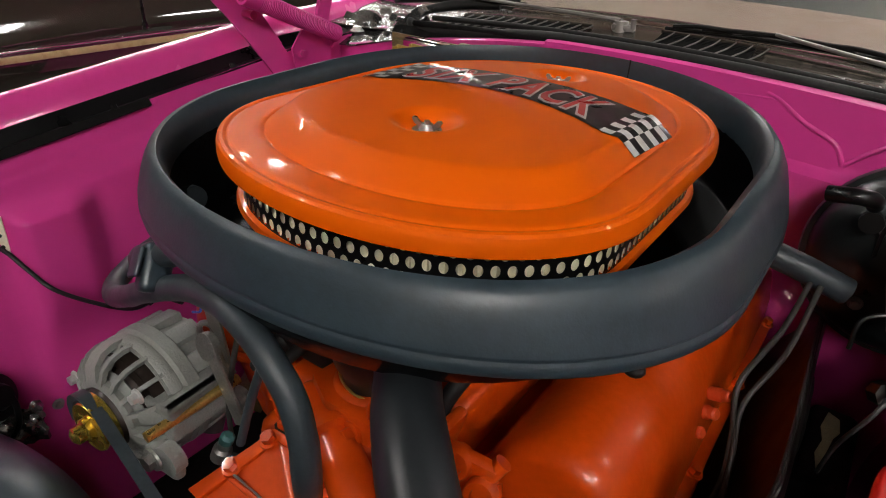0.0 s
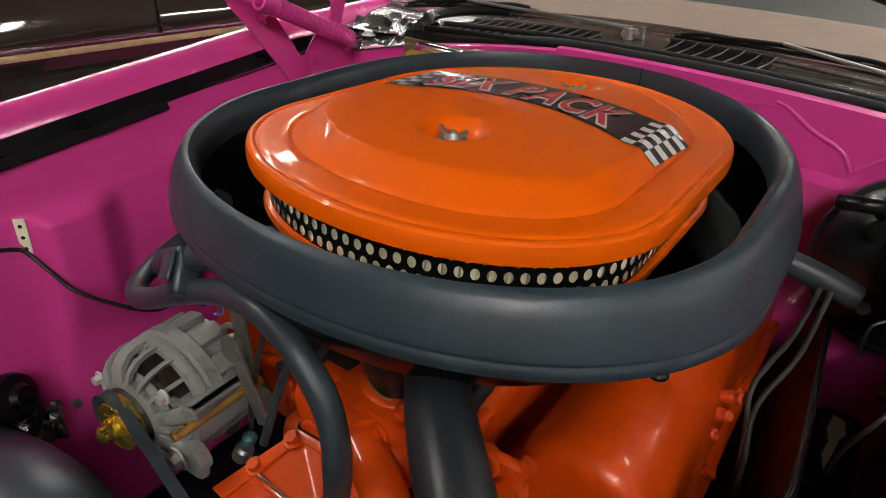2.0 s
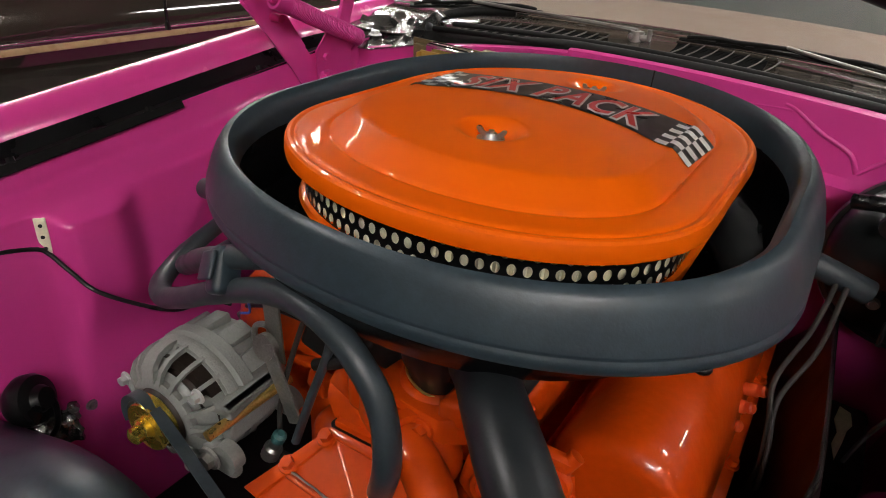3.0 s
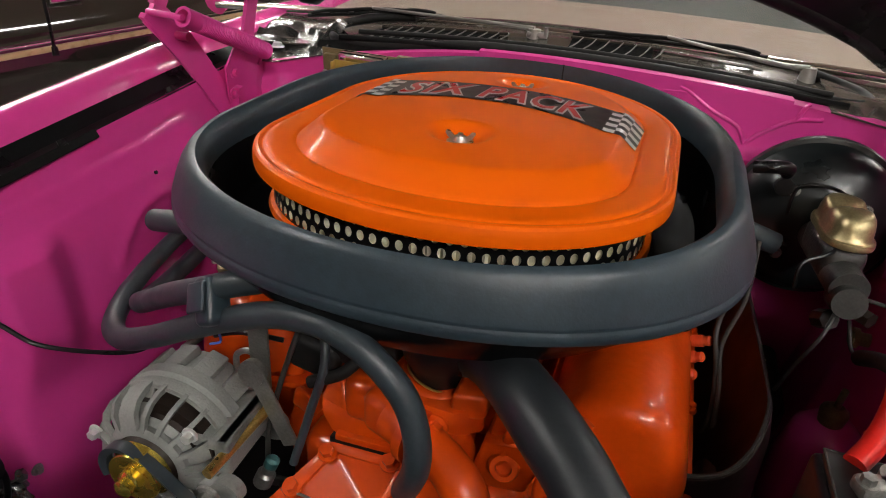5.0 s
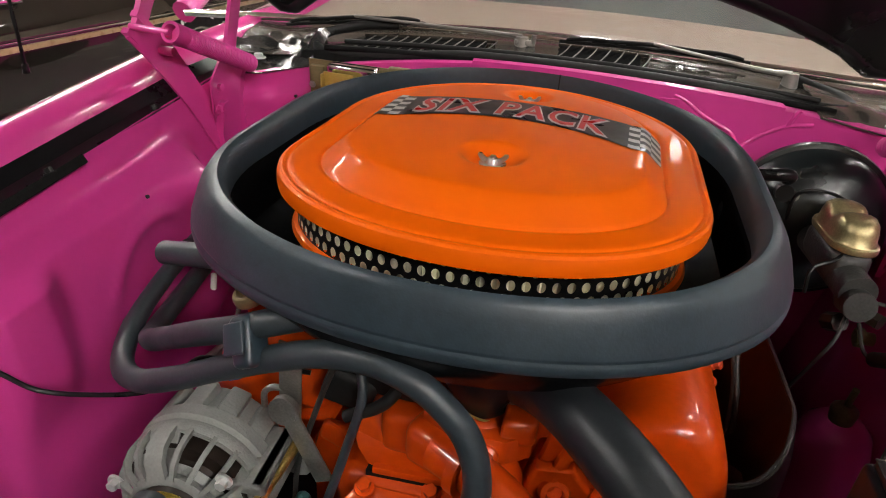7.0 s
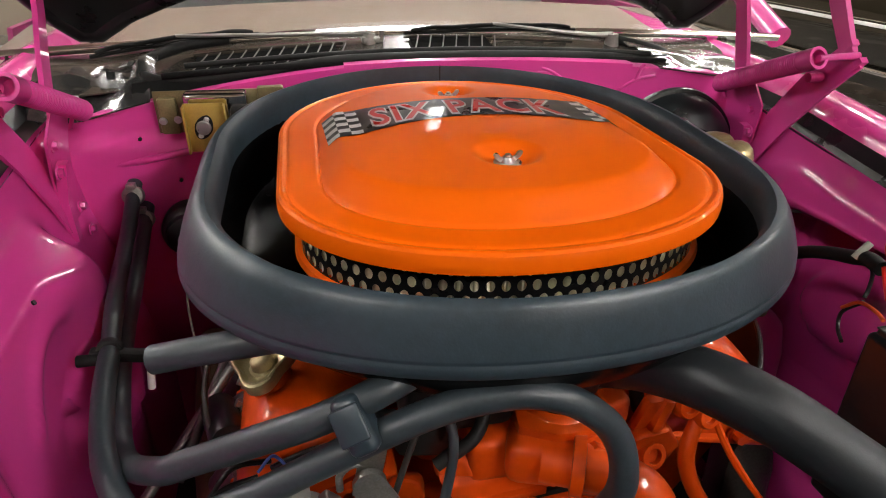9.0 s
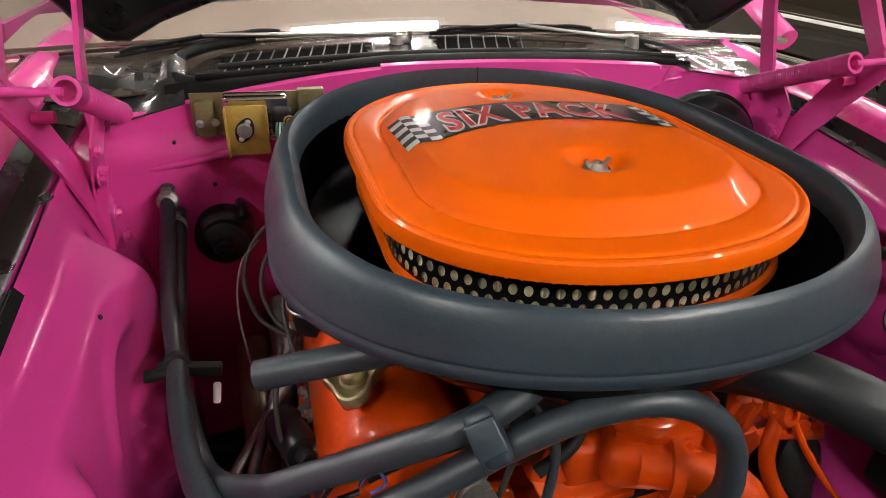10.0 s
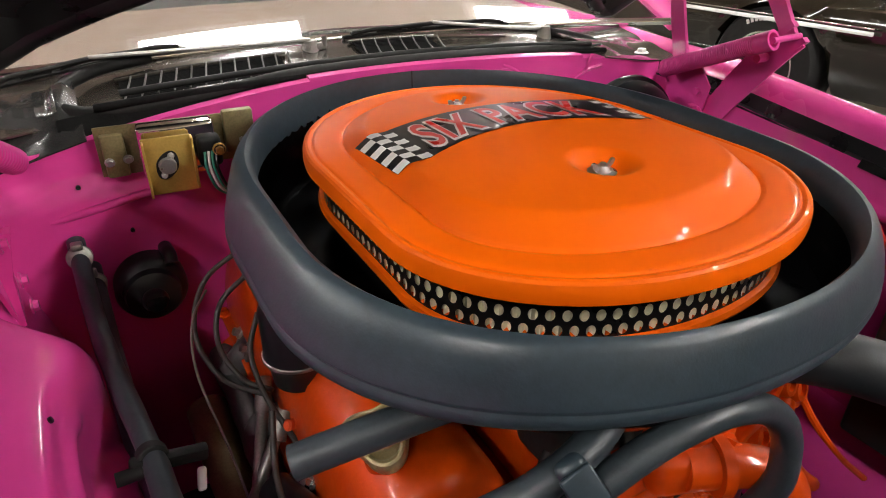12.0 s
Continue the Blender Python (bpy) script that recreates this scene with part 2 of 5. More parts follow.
def hull(bm, points, bevel=0.0, seg=2):
    """A convex casting round the points, with eased edges."""
    vs = [bm.verts.new(p) for p in points]
    r = bmesh.ops.convex_hull(bm, input=vs)
    junk = [v for v in vs if v.is_valid and not v.link_faces]
    bmesh.ops.delete(bm, geom=junk, context="VERTS")
    faces = list({f for v in vs if v.is_valid for f in v.link_faces})
    bmesh.ops.dissolve_limit(bm, angle_limit=radians(4), verts=[v for v in vs if v.is_valid], edges=list({e for f in faces for e in f.edges}))
    if bevel:
        edges = list({e for v in vs if v.is_valid for e in v.link_edges})
        bmesh.ops.bevel(bm, geom=edges, offset=bevel, segments=seg, profile=0.6, affect="EDGES")

# ---- the showroom ----
solid("floor", shape((box, (15.4, 13.4, 0.2), pose(1.5, 0.5, -0.1))), FLOORMAT, "polished grey concrete showroom floor", "floor", kind="structure")
solid("ceiling", shape((box, (15.4, 13.4, 0.2), pose(1.5, 0.5, 3.4))), CEIL, "off-white showroom ceiling", "ceiling", kind="structure")
# Dark where the other walls are tan: added to cut bounce from this side.
solid("wall_west", shape((box, (0.2, 13.4, 3.3), pose(-6.1, 0.5, 1.65))), DARKWALL, "unseen dark brown wall that keeps bounce light low", "wall", kind="structure")
solid("wall_east", shape((box, (0.2, 13.4, 3.3), pose(9.1, 0.5, 1.65))), TAN, "plain tan showroom wall", "wall", kind="structure")
solid("wall_south", shape((box, (15.0, 0.2, 3.3), pose(1.5, -6.1, 1.65))), TAN, "plain tan showroom wall", "wall", kind="structure")
solid("wall_north", shape((box, (15.0, 0.2, 3.3), pose(1.5, 7.1, 1.65))), TAN, "plain tan showroom wall", "wall", kind="structure")


def ceiling_light(x, y, length, turn):
    t = thing("ceiling_light", (x, y, 3.3), "long white fluorescent ceiling light, switched on", "ceiling light", "rows of ceiling lights")
    part("housing", shape((box, (0.2, length + 0.1, 0.05), pose(x, y, 3.275, 0, 0, turn), 0.008)), WHITE, t)
    part("diffuser", shape((box, (0.12, length, 0.03), pose(x, y, 3.24, 0, 0, turn), 0.008)), LAMP, t)


for light in LIGHTS:
    ceiling_light(*light)


# ---- surfaces ----
def sheet(bm, f, us, vs, thick=0.0):
    """A grid surface f(u, v); thick: doubled by that much along its normals."""
    loft(bm, [[V(*f(u, v)) for u in us] for v in vs], closed=False)
    if thick:
        bmesh.ops.recalc_face_normals(bm, faces=bm.faces)
        bmesh.ops.solidify(bm, geom=bm.faces[:], thickness=thick)


def lin(a, b, n):
    return [a + (b - a) * k / (n - 1) for k in range(n)]


def ease(a, b, x):
    t = min(max((x - a) / (b - a), 0), 1)
    return t * t * (3 - 2 * t)


def between(prof, s):
    """A smooth curve through evenly keyed points."""
    k = s * (len(prof) - 1)
    i = min(int(k), len(prof) - 2)
    t = k - i
    p = [prof[min(max(i + d, 0), len(prof) - 1)] for d in (-1, 0, 1, 2)]
    return tuple(0.5 * (2 * b + (c - a) * t + (2 * a - 5 * b + 4 * c - d) * t * t + (3 * b - a - 3 * c + d) * t ** 3) for a, b, c, d in zip(*p))


# ---- the car round the engine ----
car = thing("muscle_car", (0, 0.3, 0), "bright pink classic muscle car with its hood open", "car")
FRONT = [(0.486, 0.858), (0.485, 0.848), (0.482, 0.836), (0.479, 0.825), (0.474, 0.8185), (0.462, 0.812), (0.450, 0.8055), (0.4435, 0.800), (0.440, 0.790), (0.436, 0.770), (0.432, 0.74), (0.428, 0.66), (0.424, 0.50), (0.43, 0.3)]
MIDDLE = [(0.488, 0.858), (0.487, 0.849), (0.486, 0.838), (0.483, 0.828), (0.476, 0.8195), (0.462, 0.812), (0.446, 0.803), (0.431, 0.793), (0.419, 0.781), (0.412, 0.764), (0.410, 0.735), (0.410, 0.66), (0.415, 0.50), (0.43, 0.3)]
REAR = [(0.488, 0.858), (0.488, 0.845), (0.487, 0.83), (0.486, 0.812), (0.484, 0.795), (0.482, 0.775), (0.478, 0.75), (0.472, 0.728), (0.464, 0.705), (0.455, 0.675), (0.445, 0.63), (0.435, 0.56), (0.43, 0.45), (0.43, 0.3)]


def rail_rise(y):
    return 0.13 * (min(max(y, -0.7), 0.2) + 0.13) + 0.02 * ease(0.15, 0.6, y)


def inner_fender(side):
    def f(y, s):
        (x0, z0), (x1, z1), (x2, z2) = between(FRONT, s), between(MIDDLE, s), between(REAR, s)
        w, w2 = ease(-0.03, 0.055, y), ease(0.06, 0.145, y)
        x, z = x0 + (x1 - x0) * w, z0 + (z1 - z0) * w
        x, z = x + (x2 - x) * w2, z + (z2 - z) * w2
        z += rail_rise(y) * max(0, 1 - s * 0.9)
        # stamped box with a slanted top below the ledge, and the rounded knob by the hoses
        x -= 0.024 * ease(-0.305, -0.288, y) * ease(-0.19, -0.243, y) * ease(0.797, 0.777, z) * ease(0.6, 0.7, z)
        x -= 0.028 * ease(1.0, 0.72, math.hypot((y + 0.02) / 0.075, (z - 0.655) / 0.07))
        x += 0.008 * ease(-0.295, -0.32, y) * ease(0.80, 0.78, z)
        # on the driver side the panel is pocketed for the battery
        if side > 0:
            x += 0.13 * ease(0.82, 0.76, z) * ease(0.44, 0.50, z) * ease(0.14, 0.08, y)
        # raised rib that curves down the wheel housing
        turn = math.degrees(math.atan2(z - 0.685, y + 0.045))
        x -= 0.006 * math.exp(-((math.hypot(y + 0.045, z - 0.685) - 0.092) / 0.009) ** 2) * ease(58, 72, turn) * ease(172, 155, turn)
        return (side * x, y, z - (0.008 if side > 0 else 0))
    return f


def outer_face(f, side):
    """The back of a pressed panel, 8 mm further out."""
    return lambda y, s: (f(y, s)[0] + side * 0.008, f(y, s)[1], f(y, s)[2] - 0.004)


FENDER = [(0.486, 0.858), (0.490, 0.850), (0.505, 0.842), (0.530, 0.846), (0.543, 0.862), (0.546, 0.872), (0.552, 0.882), (0.562, 0.890), (0.573, 0.893), (0.587, 0.889), (0.602, 0.876), (0.62, 0.85), (0.65, 0.80), (0.69, 0.73), (0.72, 0.6), (0.715, 0.4)]


def fender_rows(bm, side, a, b, y0, y1, n):
    dz = -0.008 if side > 0 else 0
    loft(bm, [[V(side * x, y, z + dz + rail_rise(y)) for x, z in FENDER[a:b]] for y in lin(y0, y1, n)], closed=False)


def bolt(bm, m, r=0.006, h=0.006):
    """A hexagon head on a washer."""
    cyl(bm, r * 1.5, r * 1.4, h * 0.3, m @ pose(0, 0, h * 0.15), 16)
    cyl(bm, r, r * 0.93, h, m @ pose(0, 0, h * 0.7), 6)


for side in (-1, 1):
    part("inner_fender", shape((sheet, inner_fender(side), lin(-0.75, 0.32, 150), lin(0, 1, 130)), (sheet, outer_face(inner_fender(side), side), lin(-0.75, 0.32, 40), lin(0, 1, 30))), PINK, car, "", 75)
    part("fender_skin", shape((fender_rows, side, 4, 16, -0.85, 0.9, 36)), PINKSKIN, car, "glossy pink front fender")
    gut = part("fender_gutter", shape((fender_rows, side, 0, 5, -0.85, 0.45, 30)), BLACK, car, "black painted gutter along the fender")
    dz = -0.008 if side > 0 else 0
    part("rubber_flap", shape((lambda bm: loft(bm, [[V(side * x, y, z + dz + rail_rise(y)) for x, z in ((0.484, 0.862), (0.478, 0.853), (0.4795, 0.8515), (0.488, 0.8595), (0.502, 0.847), (0.5, 0.8455))] for y in lin(-0.8, -0.085, 22)], caps=True),)), FLAP, gut, "black rubber splash flap")
    for yb in (-0.30, -0.129, 0.057, 0.15):
        part("bolt", shape((bolt, pose(side * 0.489, yb, 0.858 + rail_rise(yb) + dz, 0, side * 25, 0), 0.005)), BLACK, gut)


part("shock_tower", shape((lathe, [(0.05, 0.50), (0.045, 0.60), (0.036, 0.64), (0.024, 0.652), (0.012, 0.655), (0.001, 0.655)], pose(0.420, 0.006, 0), 32)), PINK, car)


def cowl_top(x):
    return 0.921 + 0.024 * (1 - (x / 0.46) ** 2)


def wall_top(x):
    """Top edge of the firewall: it falls away towards the passenger side."""
    return cowl_top(x) - 0.024 * (max(-x - 0.1, 0) / 0.32) ** 1.3


def wall_y(x):
    return 0.283 + 0.02 * (1 - (x / 0.46) ** 2)


def firewall(x, s):
    z = 0.3 + s * (wall_top(x) - 0.3)
    y = wall_y(x) - 0.012 * ease(0.86, 0.855, z) + 0.06 * ease(0.62, 0.4, z)
    return (x, y, z)


part("firewall", shape((sheet, firewall, lin(-0.49, 0.49, 40), lin(0, 1, 60), 0.002)), PINK, car)
part("cowl_lip", shape((lambda bm: loft(bm, [[V(x, wall_y(x) + y, wall_top(x) + z) for y, z in ((-0.003, -0.004), (-0.003, 0.004), (0.002, 0.006), (0.03, 0.005), (0.03, -0.004))] for x in lin(-0.112, 0.33, 20)], caps=True),)), PINK, car)
part("cowl_flange", shape((lambda bm: loft(bm, [[V(x, wall_y(x) + y, wall_top(x) + z) for y, z in ((-0.003, -0.004), (-0.003, 0.0), (0.002, 0.002), (0.05, 0.002), (0.05, -0.004))] for x in lin(-0.47, 0.47, 30)], caps=True),)), PINK, car)


def cowl(x, s):
    return (x, wall_y(x) + 0.034 + s * (0.185 - 0.03 * (x / 0.55) ** 2), cowl_top(min(max(x, -0.46), 0.46)) - 0.006 + 0.022 * s + 0.004 * ease(0.45, 0.6, s))


part("cowl_panel", shape((sheet, cowl, lin(-0.60, 0.60, 40), lin(0, 1, 12), 0.002)), COWL, car, "dark grey painted cowl panel below the windshield")
part("cowl_gasket", shape((lambda bm: loft(bm, [[V(x, wall_y(x) + 0.008, wall_top(x) + 0.001), V(x, wall_y(x) + 0.016, wall_top(x) + 0.006), V(x, wall_y(x) + 0.03, cowl_top(x) + 0.001), V(x, wall_y(x) + 0.04, cowl_top(x) - 0.004), V(x, wall_y(x) + 0.04, wall_top(x) - 0.001)] for x in lin(-0.40, -0.112, 24)], caps=True),)), FLAP, car, "black foam gasket under the weatherstrip")


def grille(x0, x1, s0, s1, n):
    """Vent grille: a dark well with fine louvres under raised cross slats."""
    frame_ob = part("vent_grille", shape((lambda bm: loft(bm, [[V(*cowl(x, s)) + V(0, 0, 0.003) for s in lin(s0, s1, 6)] for x in lin(x0, x1, 20)], closed=False),)), BLACKMATT, car, "black cowl vent grille")
    for k in range(n + 1):
        x = x0 + (x1 - x0) * k / n
        part("slat", shape((tube, [V(*cowl(x + 0.016 * (s - s0) / (s1 - s0), s)) + V(0, 0, 0.0062) for s in lin(s0, s1, 5)], 0.0012, 6, 2)), SLAT, frame_ob)
    for s in lin(s0 + 0.02, s1 - 0.02, 15):
        part("louvre", shape((tube, [V(*cowl(x, s)) + V(0, 0, 0.004) for x in lin(x0, x1, 8)], 0.0015, 6, 3)), FLAP, frame_ob)
    for s in (s0 - 0.02, s1 + 0.02):
        part("grille_edge", shape((tube, [V(*cowl(x, s)) + V(0, 0, 0.004) for x in lin(x0 - 0.004, x1 + 0.012, 8)], 0.0026, 8, 3)), COWL, frame_ob)


grille(-0.325, -0.115, 0.10, 0.50, 11)
grille(0.005, 0.135, 0.24, 0.58, 6)
grille(0.235, 0.315, 0.05, 0.34, 4)
part("weatherstrip", shape((tube, [(-0.28, 0.452, 0.962), (-0.35, 0.425, 0.956), (-0.392, 0.385, 0.944), (-0.390, 0.348, 0.932), (-0.35, 0.326, 0.928), (-0.25, 0.318, 0.936), (-0.119, 0.320, 0.949), (0.02, 0.322, 0.951), (0.18, 0.322, 0.948), (0.32, 0.328, 0.939), (0.40, 0.342, 0.931), (0.436, 0.372, 0.930), (0.425, 0.41, 0.937), (0.37, 0.445, 0.948)], 0.0082, 14, 6, 0.0, 0.10)), BLACKMATT, car, "black rubber cowl weatherstrip")
part("trim_strip", shape((tube, [(x, 0.318 + 0.004 * math.sin(x * 9), 0.932 + 0.016 * (1 - (x / 0.42) ** 2)) for x in lin(-0.36, 0.40, 14)], 0.0048, 10, 4)), FLAP, car)
part("strip_lip", shape((tube, [(x, 0.334 + 0.004 * math.sin(x * 9 + 1), 0.940 + 0.018 * (1 - (x / 0.42) ** 2)) for x in lin(-0.33, 0.38, 14)], 0.0042, 10, 4)), BLACKMATT, car)
for side in (-1, 1):
    # crumpled dark sheet at the cowl corners
    lift, crease, wave = (0.034, 0.024, 5.0) if side < 0 else (0.014, 0.007, 3.0)
    part("cowl_corner", shape((sheet, lambda u, v: (side * (0.375 + 0.165 * u), wall_y(0.375 + 0.165 * u) - 0.005 + 0.13 * v, wall_top(side * min(0.375 + 0.165 * u, 0.46)) + 0.002 + lift * ease(0, 0.75, v) - 0.008 * u + crease * abs(noise.noise(V(u * wave + side * 2, v * wave * 0.8, 1))) * ease(0, 0.15, v)), lin(0, 1, 16), lin(0, 1, 14), 0.002)), CRUMPLED if side < 0 else COWL, car, "crumpled dark sheet metal at the cowl corner", 25)
    part("cowl_bolt", shape((bolt, pose(side * 0.474, 0.306, 0.917 + 0.008 * side, 0, 0, 20), 0.008, 0.006)), STEEL, car)


def screen(x, s):
    return (x, 0.492 - 0.03 * (x / 0.6) ** 2 + s * (0.80 + 0.1 * (x / 0.7) ** 2), 0.958 + s * 0.42 - 0.012 * (x / 0.6) ** 2)


part("windshield", shape((sheet, screen, lin(-0.70, 0.70, 36), lin(0, 1, 16), 0.005)), GLASS, car).visible_shadow = False
part("windshield_trim", shape((tube, [V(*screen(x, 0.0)) + V(0, -0.008, 0.001) for x in lin(-0.70, 0.70, 24)], 0.007, 10, 3)), CHROME, car, "bright chrome windshield trim")
for side in (-1, 1):
    part("pillar", shape((tube, [V(*screen(side * 0.71, s)) for s in lin(0, 1, 8)], 0.022, 12, 3)), PINK, car)
part("roof", shape((sheet, lambda x, s: (x, 1.27 + s * 1.3 + 0.1 * (x / 0.7) ** 2, 1.385 - 0.05 * (x / 0.7) ** 2 - 0.03 * s * s), lin(-0.72, 0.72, 16), lin(0, 1, 8), 0.01)), PINK, car)
part("dashboard", shape((sheet, lambda x, s: (x, 0.53 + s * 0.42, 0.945 - 0.03 * (x / 0.7) ** 2 + 0.022 * ease(0.0, 0.8, s) - 0.12 * ease(0.86, 1.0, s)), lin(-0.68, 0.68, 16), lin(0, 1, 24), 0.01)), DASH, car, "tan dashboard top below the windshield")
part("seat_back", shape((box, (1.32, 0.16, 0.66), pose(0, 1.62, 0.86, -14, 0, 0), 0.06, 4)), SEATGREY, car, "grey vinyl bench seat back")
part("cabin", shape((box, (1.4, 1.9, 0.42), pose(0, 1.75, 0.45), 0.05)), BLACKMATT, car)
# Black sheet added below the bay, standing in for the dark underneath.
part("bay_floor_shade", shape((box, (1.4, 1.5, 0.02), pose(0, -0.2, 0.26))), BLACKMATT, car)
# Never in view: raised to keep front light off the lower engine.
part("radiator_support_shade", shape((box, (1.2, 0.07, 0.5), pose(0, -0.86, 0.60), 0.01), (box, (1.1, 0.05, 0.035), pose(0, -0.80, 0.865), 0.01)), BLACK, car, "unseen black radiator support that shades the lower engine")
for side in (-1, 1):
    part("rear_body", shape((sheet, lambda y, s: (side * (0.75 + 0.06 * math.sin(s * 3.0) - 0.06 * (1 - s)), y, 0.2 + 0.72 * s), lin(0.9, 3.2, 8), lin(0, 1, 10), 0.01)), PINK, car)
    wheel = part("tyre", shape((lathe, [(0.2, -0.1), (0.32, -0.1), (0.335, -0.07), (0.335, 0.07), (0.32, 0.1), (0.2, 0.1)], pose(side * 0.66, -0.25, 0.335, 0, 90, 0), 36)), BLACKMATT, car)
    part("tyre", shape((lathe, [(0.2, -0.1), (0.32, -0.1), (0.335, -0.07), (0.335, 0.07), (0.32, 0.1), (0.2, 0.1)], pose(side * 0.66, 2.55, 0.335, 0, 90, 0), 36)), BLACKMATT, car)


# hood, raised on its hinges
def hood_under(x, s):
    a = abs(x)
    e = 0.155 * (1 - (a / 0.46) ** 2) if a < 0.46 else 0.155 * ((a - 0.46) / 0.08) ** 2
    d = e + s * 1.3
    return (x, 0.405 - d * 0.66, 0.982 + d * 0.75)


hood = part("hood", shape((sheet, hood_under, lin(-0.54, 0.54, 28), lin(0, 1, 18), 0.018)), BLACK, car, "black underside of the raised hood")
part("hood_edge", shape((tube, [V(*hood_under(x, 0.015)) - V(0, 0.002, 0.012) for x in lin(-0.535, 0.535, 17)], 0.014, 10, 3)), BLACK, hood)
part("hood_skin", shape((sheet, lambda x, s: V(*hood_under(x, s * 0.98 + 0.02)) + V(0, 0.02, 0.03), lin(-0.52, 0.52, 20), lin(0, 1, 12), 0.003)), PINK, hood, "pink outer skin of the hood")


def hood_hinge(side):
    """Scissor hinge: base plate, two links, coil spring, upper arms."""
    sx = lambda x, y, z: V(side * x, y, z)

    def bar(bm, pts, w, th, up):
        """A flat pressed link along points, w wide, th thick."""
        up = Vector(up)
        rings = []
        for i, p in enumerate(pts):
            t = (pts[min(i + 1, len(pts) - 1)] - pts[max(i - 1, 0)]).normalized()
            n = t.cross(up).normalized()
            rings.append([p + n * (w[i] / 2) + up * th, p - n * (w[i] / 2) + up * th, p - n * (w[i] / 2), p + n * (w[i] / 2)])
        loft(bm, rings, caps=True)

    out = V(side, 0, 0)
    base = part("hinge_plate", shape((bar, [sx(0.478, 0.214, 0.74), sx(0.478, 0.212, 0.80), sx(0.472, 0.200, 0.86), sx(0.462, 0.190, 0.905), sx(0.456, 0.196, 0.925)], [0.05, 0.06, 0.075, 0.085, 0.06], 0.003, out),
                                     (bar, [sx(0.470, 0.190, 0.76), sx(0.466, 0.180, 0.82), sx(0.455, 0.172, 0.87)], [0.014, 0.016, 0.012], 0.012, out)), PINK, car, "pink painted hood hinge plate")
    for y, z in ((0.165, 0.86), (0.205, 0.80), (0.22, 0.76), (0.17, 0.892)):
        part("bolt", shape((bolt, pose(side * 0.466, y, z, 0, -side * 90, 0), 0.006)), PINK, base)
    link = part("hinge_link", shape((bar, [sx(0.503, 0.056, 0.988), sx(0.498, 0.075, 0.968), sx(0.490, 0.100, 0.935), sx(0.482, 0.135, 0.885), sx(0.476, 0.170, 0.825), sx(0.474, 0.196, 0.775)], [0.036, 0.040, 0.042, 0.041, 0.036, 0.03], 0.004, out),
                                    (rod, sx(0.452, 0.057, 0.986), sx(0.508, 0.056, 0.988), 0.0045), (bar, [sx(0.512, 0.045, 0.985), sx(0.506, 0.082, 0.945), sx(0.496, 0.120, 0.89)], [0.008, 0.010, 0.006], 0.010, -out), (bar, [sx(0.512, 0.066, 1.003), sx(0.506, 0.112, 0.957), sx(0.496, 0.146, 0.905)], [0.008, 0.010, 0.006], 0.010, -out)), PINK, car)
    part("pivot", shape((cyl, 0.006, 0.006, 0.02, pose(side * 0.482, 0.088, 0.955, 0, 90, 0), 14)), PINKDARK, link)
    # coil spring
    a, b = sx(0.448, 0.058, 0.986), sx(0.440, 0.222, 0.919)
    d = b - a
    turns, L = 62, d.length
    q = d.to_track_quat("Z", "Y")
    pts = [a + q @ V(0.0122 * math.cos(u), 0.0122 * math.sin(u), L * u / (2 * math.pi * turns)) for u in (2 * math.pi * k / 14 for k in range(turns * 14 + 1))]
    part("spring", shape((tube, pts, 0.0014, 6, 1, 0.0, 0.0, True)), PINK, link, "pink painted coil spring")
    part("spring_core", shape((rod, a.lerp(b, 0.06), b, 0.0113, 18)), PINK, link)
    part("spring_cup", shape((tube, [a - d * 0.03, a + d * 0.02, a + d * 0.10], 0.0138, 20, 4, 0.16)), PINK, link)
    for hook in ([b - d * 0.02, b + d * 0.04 + V(side * 0.01, 0.0, 0.004), b + d * 0.08 + V(side * 0.02, 0, -0.01), b + d * 0.05 + V(side * 0.022, 0, -0.022)],):
        part("spring_hook", shape((tube, hook, 0.0026, 8, 5)), PINK, link)
    part("upper_arm", shape((bar, [sx(0.502, 0.068, 0.985), sx(0.505, 0.105, 1.035), sx(0.508, 0.15, 1.10), sx(0.51, 0.18, 1.16)], [0.02, 0.024, 0.026, 0.026], 0.008, out)), PINK, link)
    part("rear_arm", shape((bar, [sx(0.468, 0.212, 0.900), sx(0.472, 0.226, 0.945), sx(0.470, 0.237, 0.985), sx(0.464, 0.244, 1.03), sx(0.458, 0.25, 1.09)], [0.02, 0.026, 0.026, 0.024, 0.022], 0.006, out)), PINK, link)


hood_hinge(-1)
hood_hinge(1)


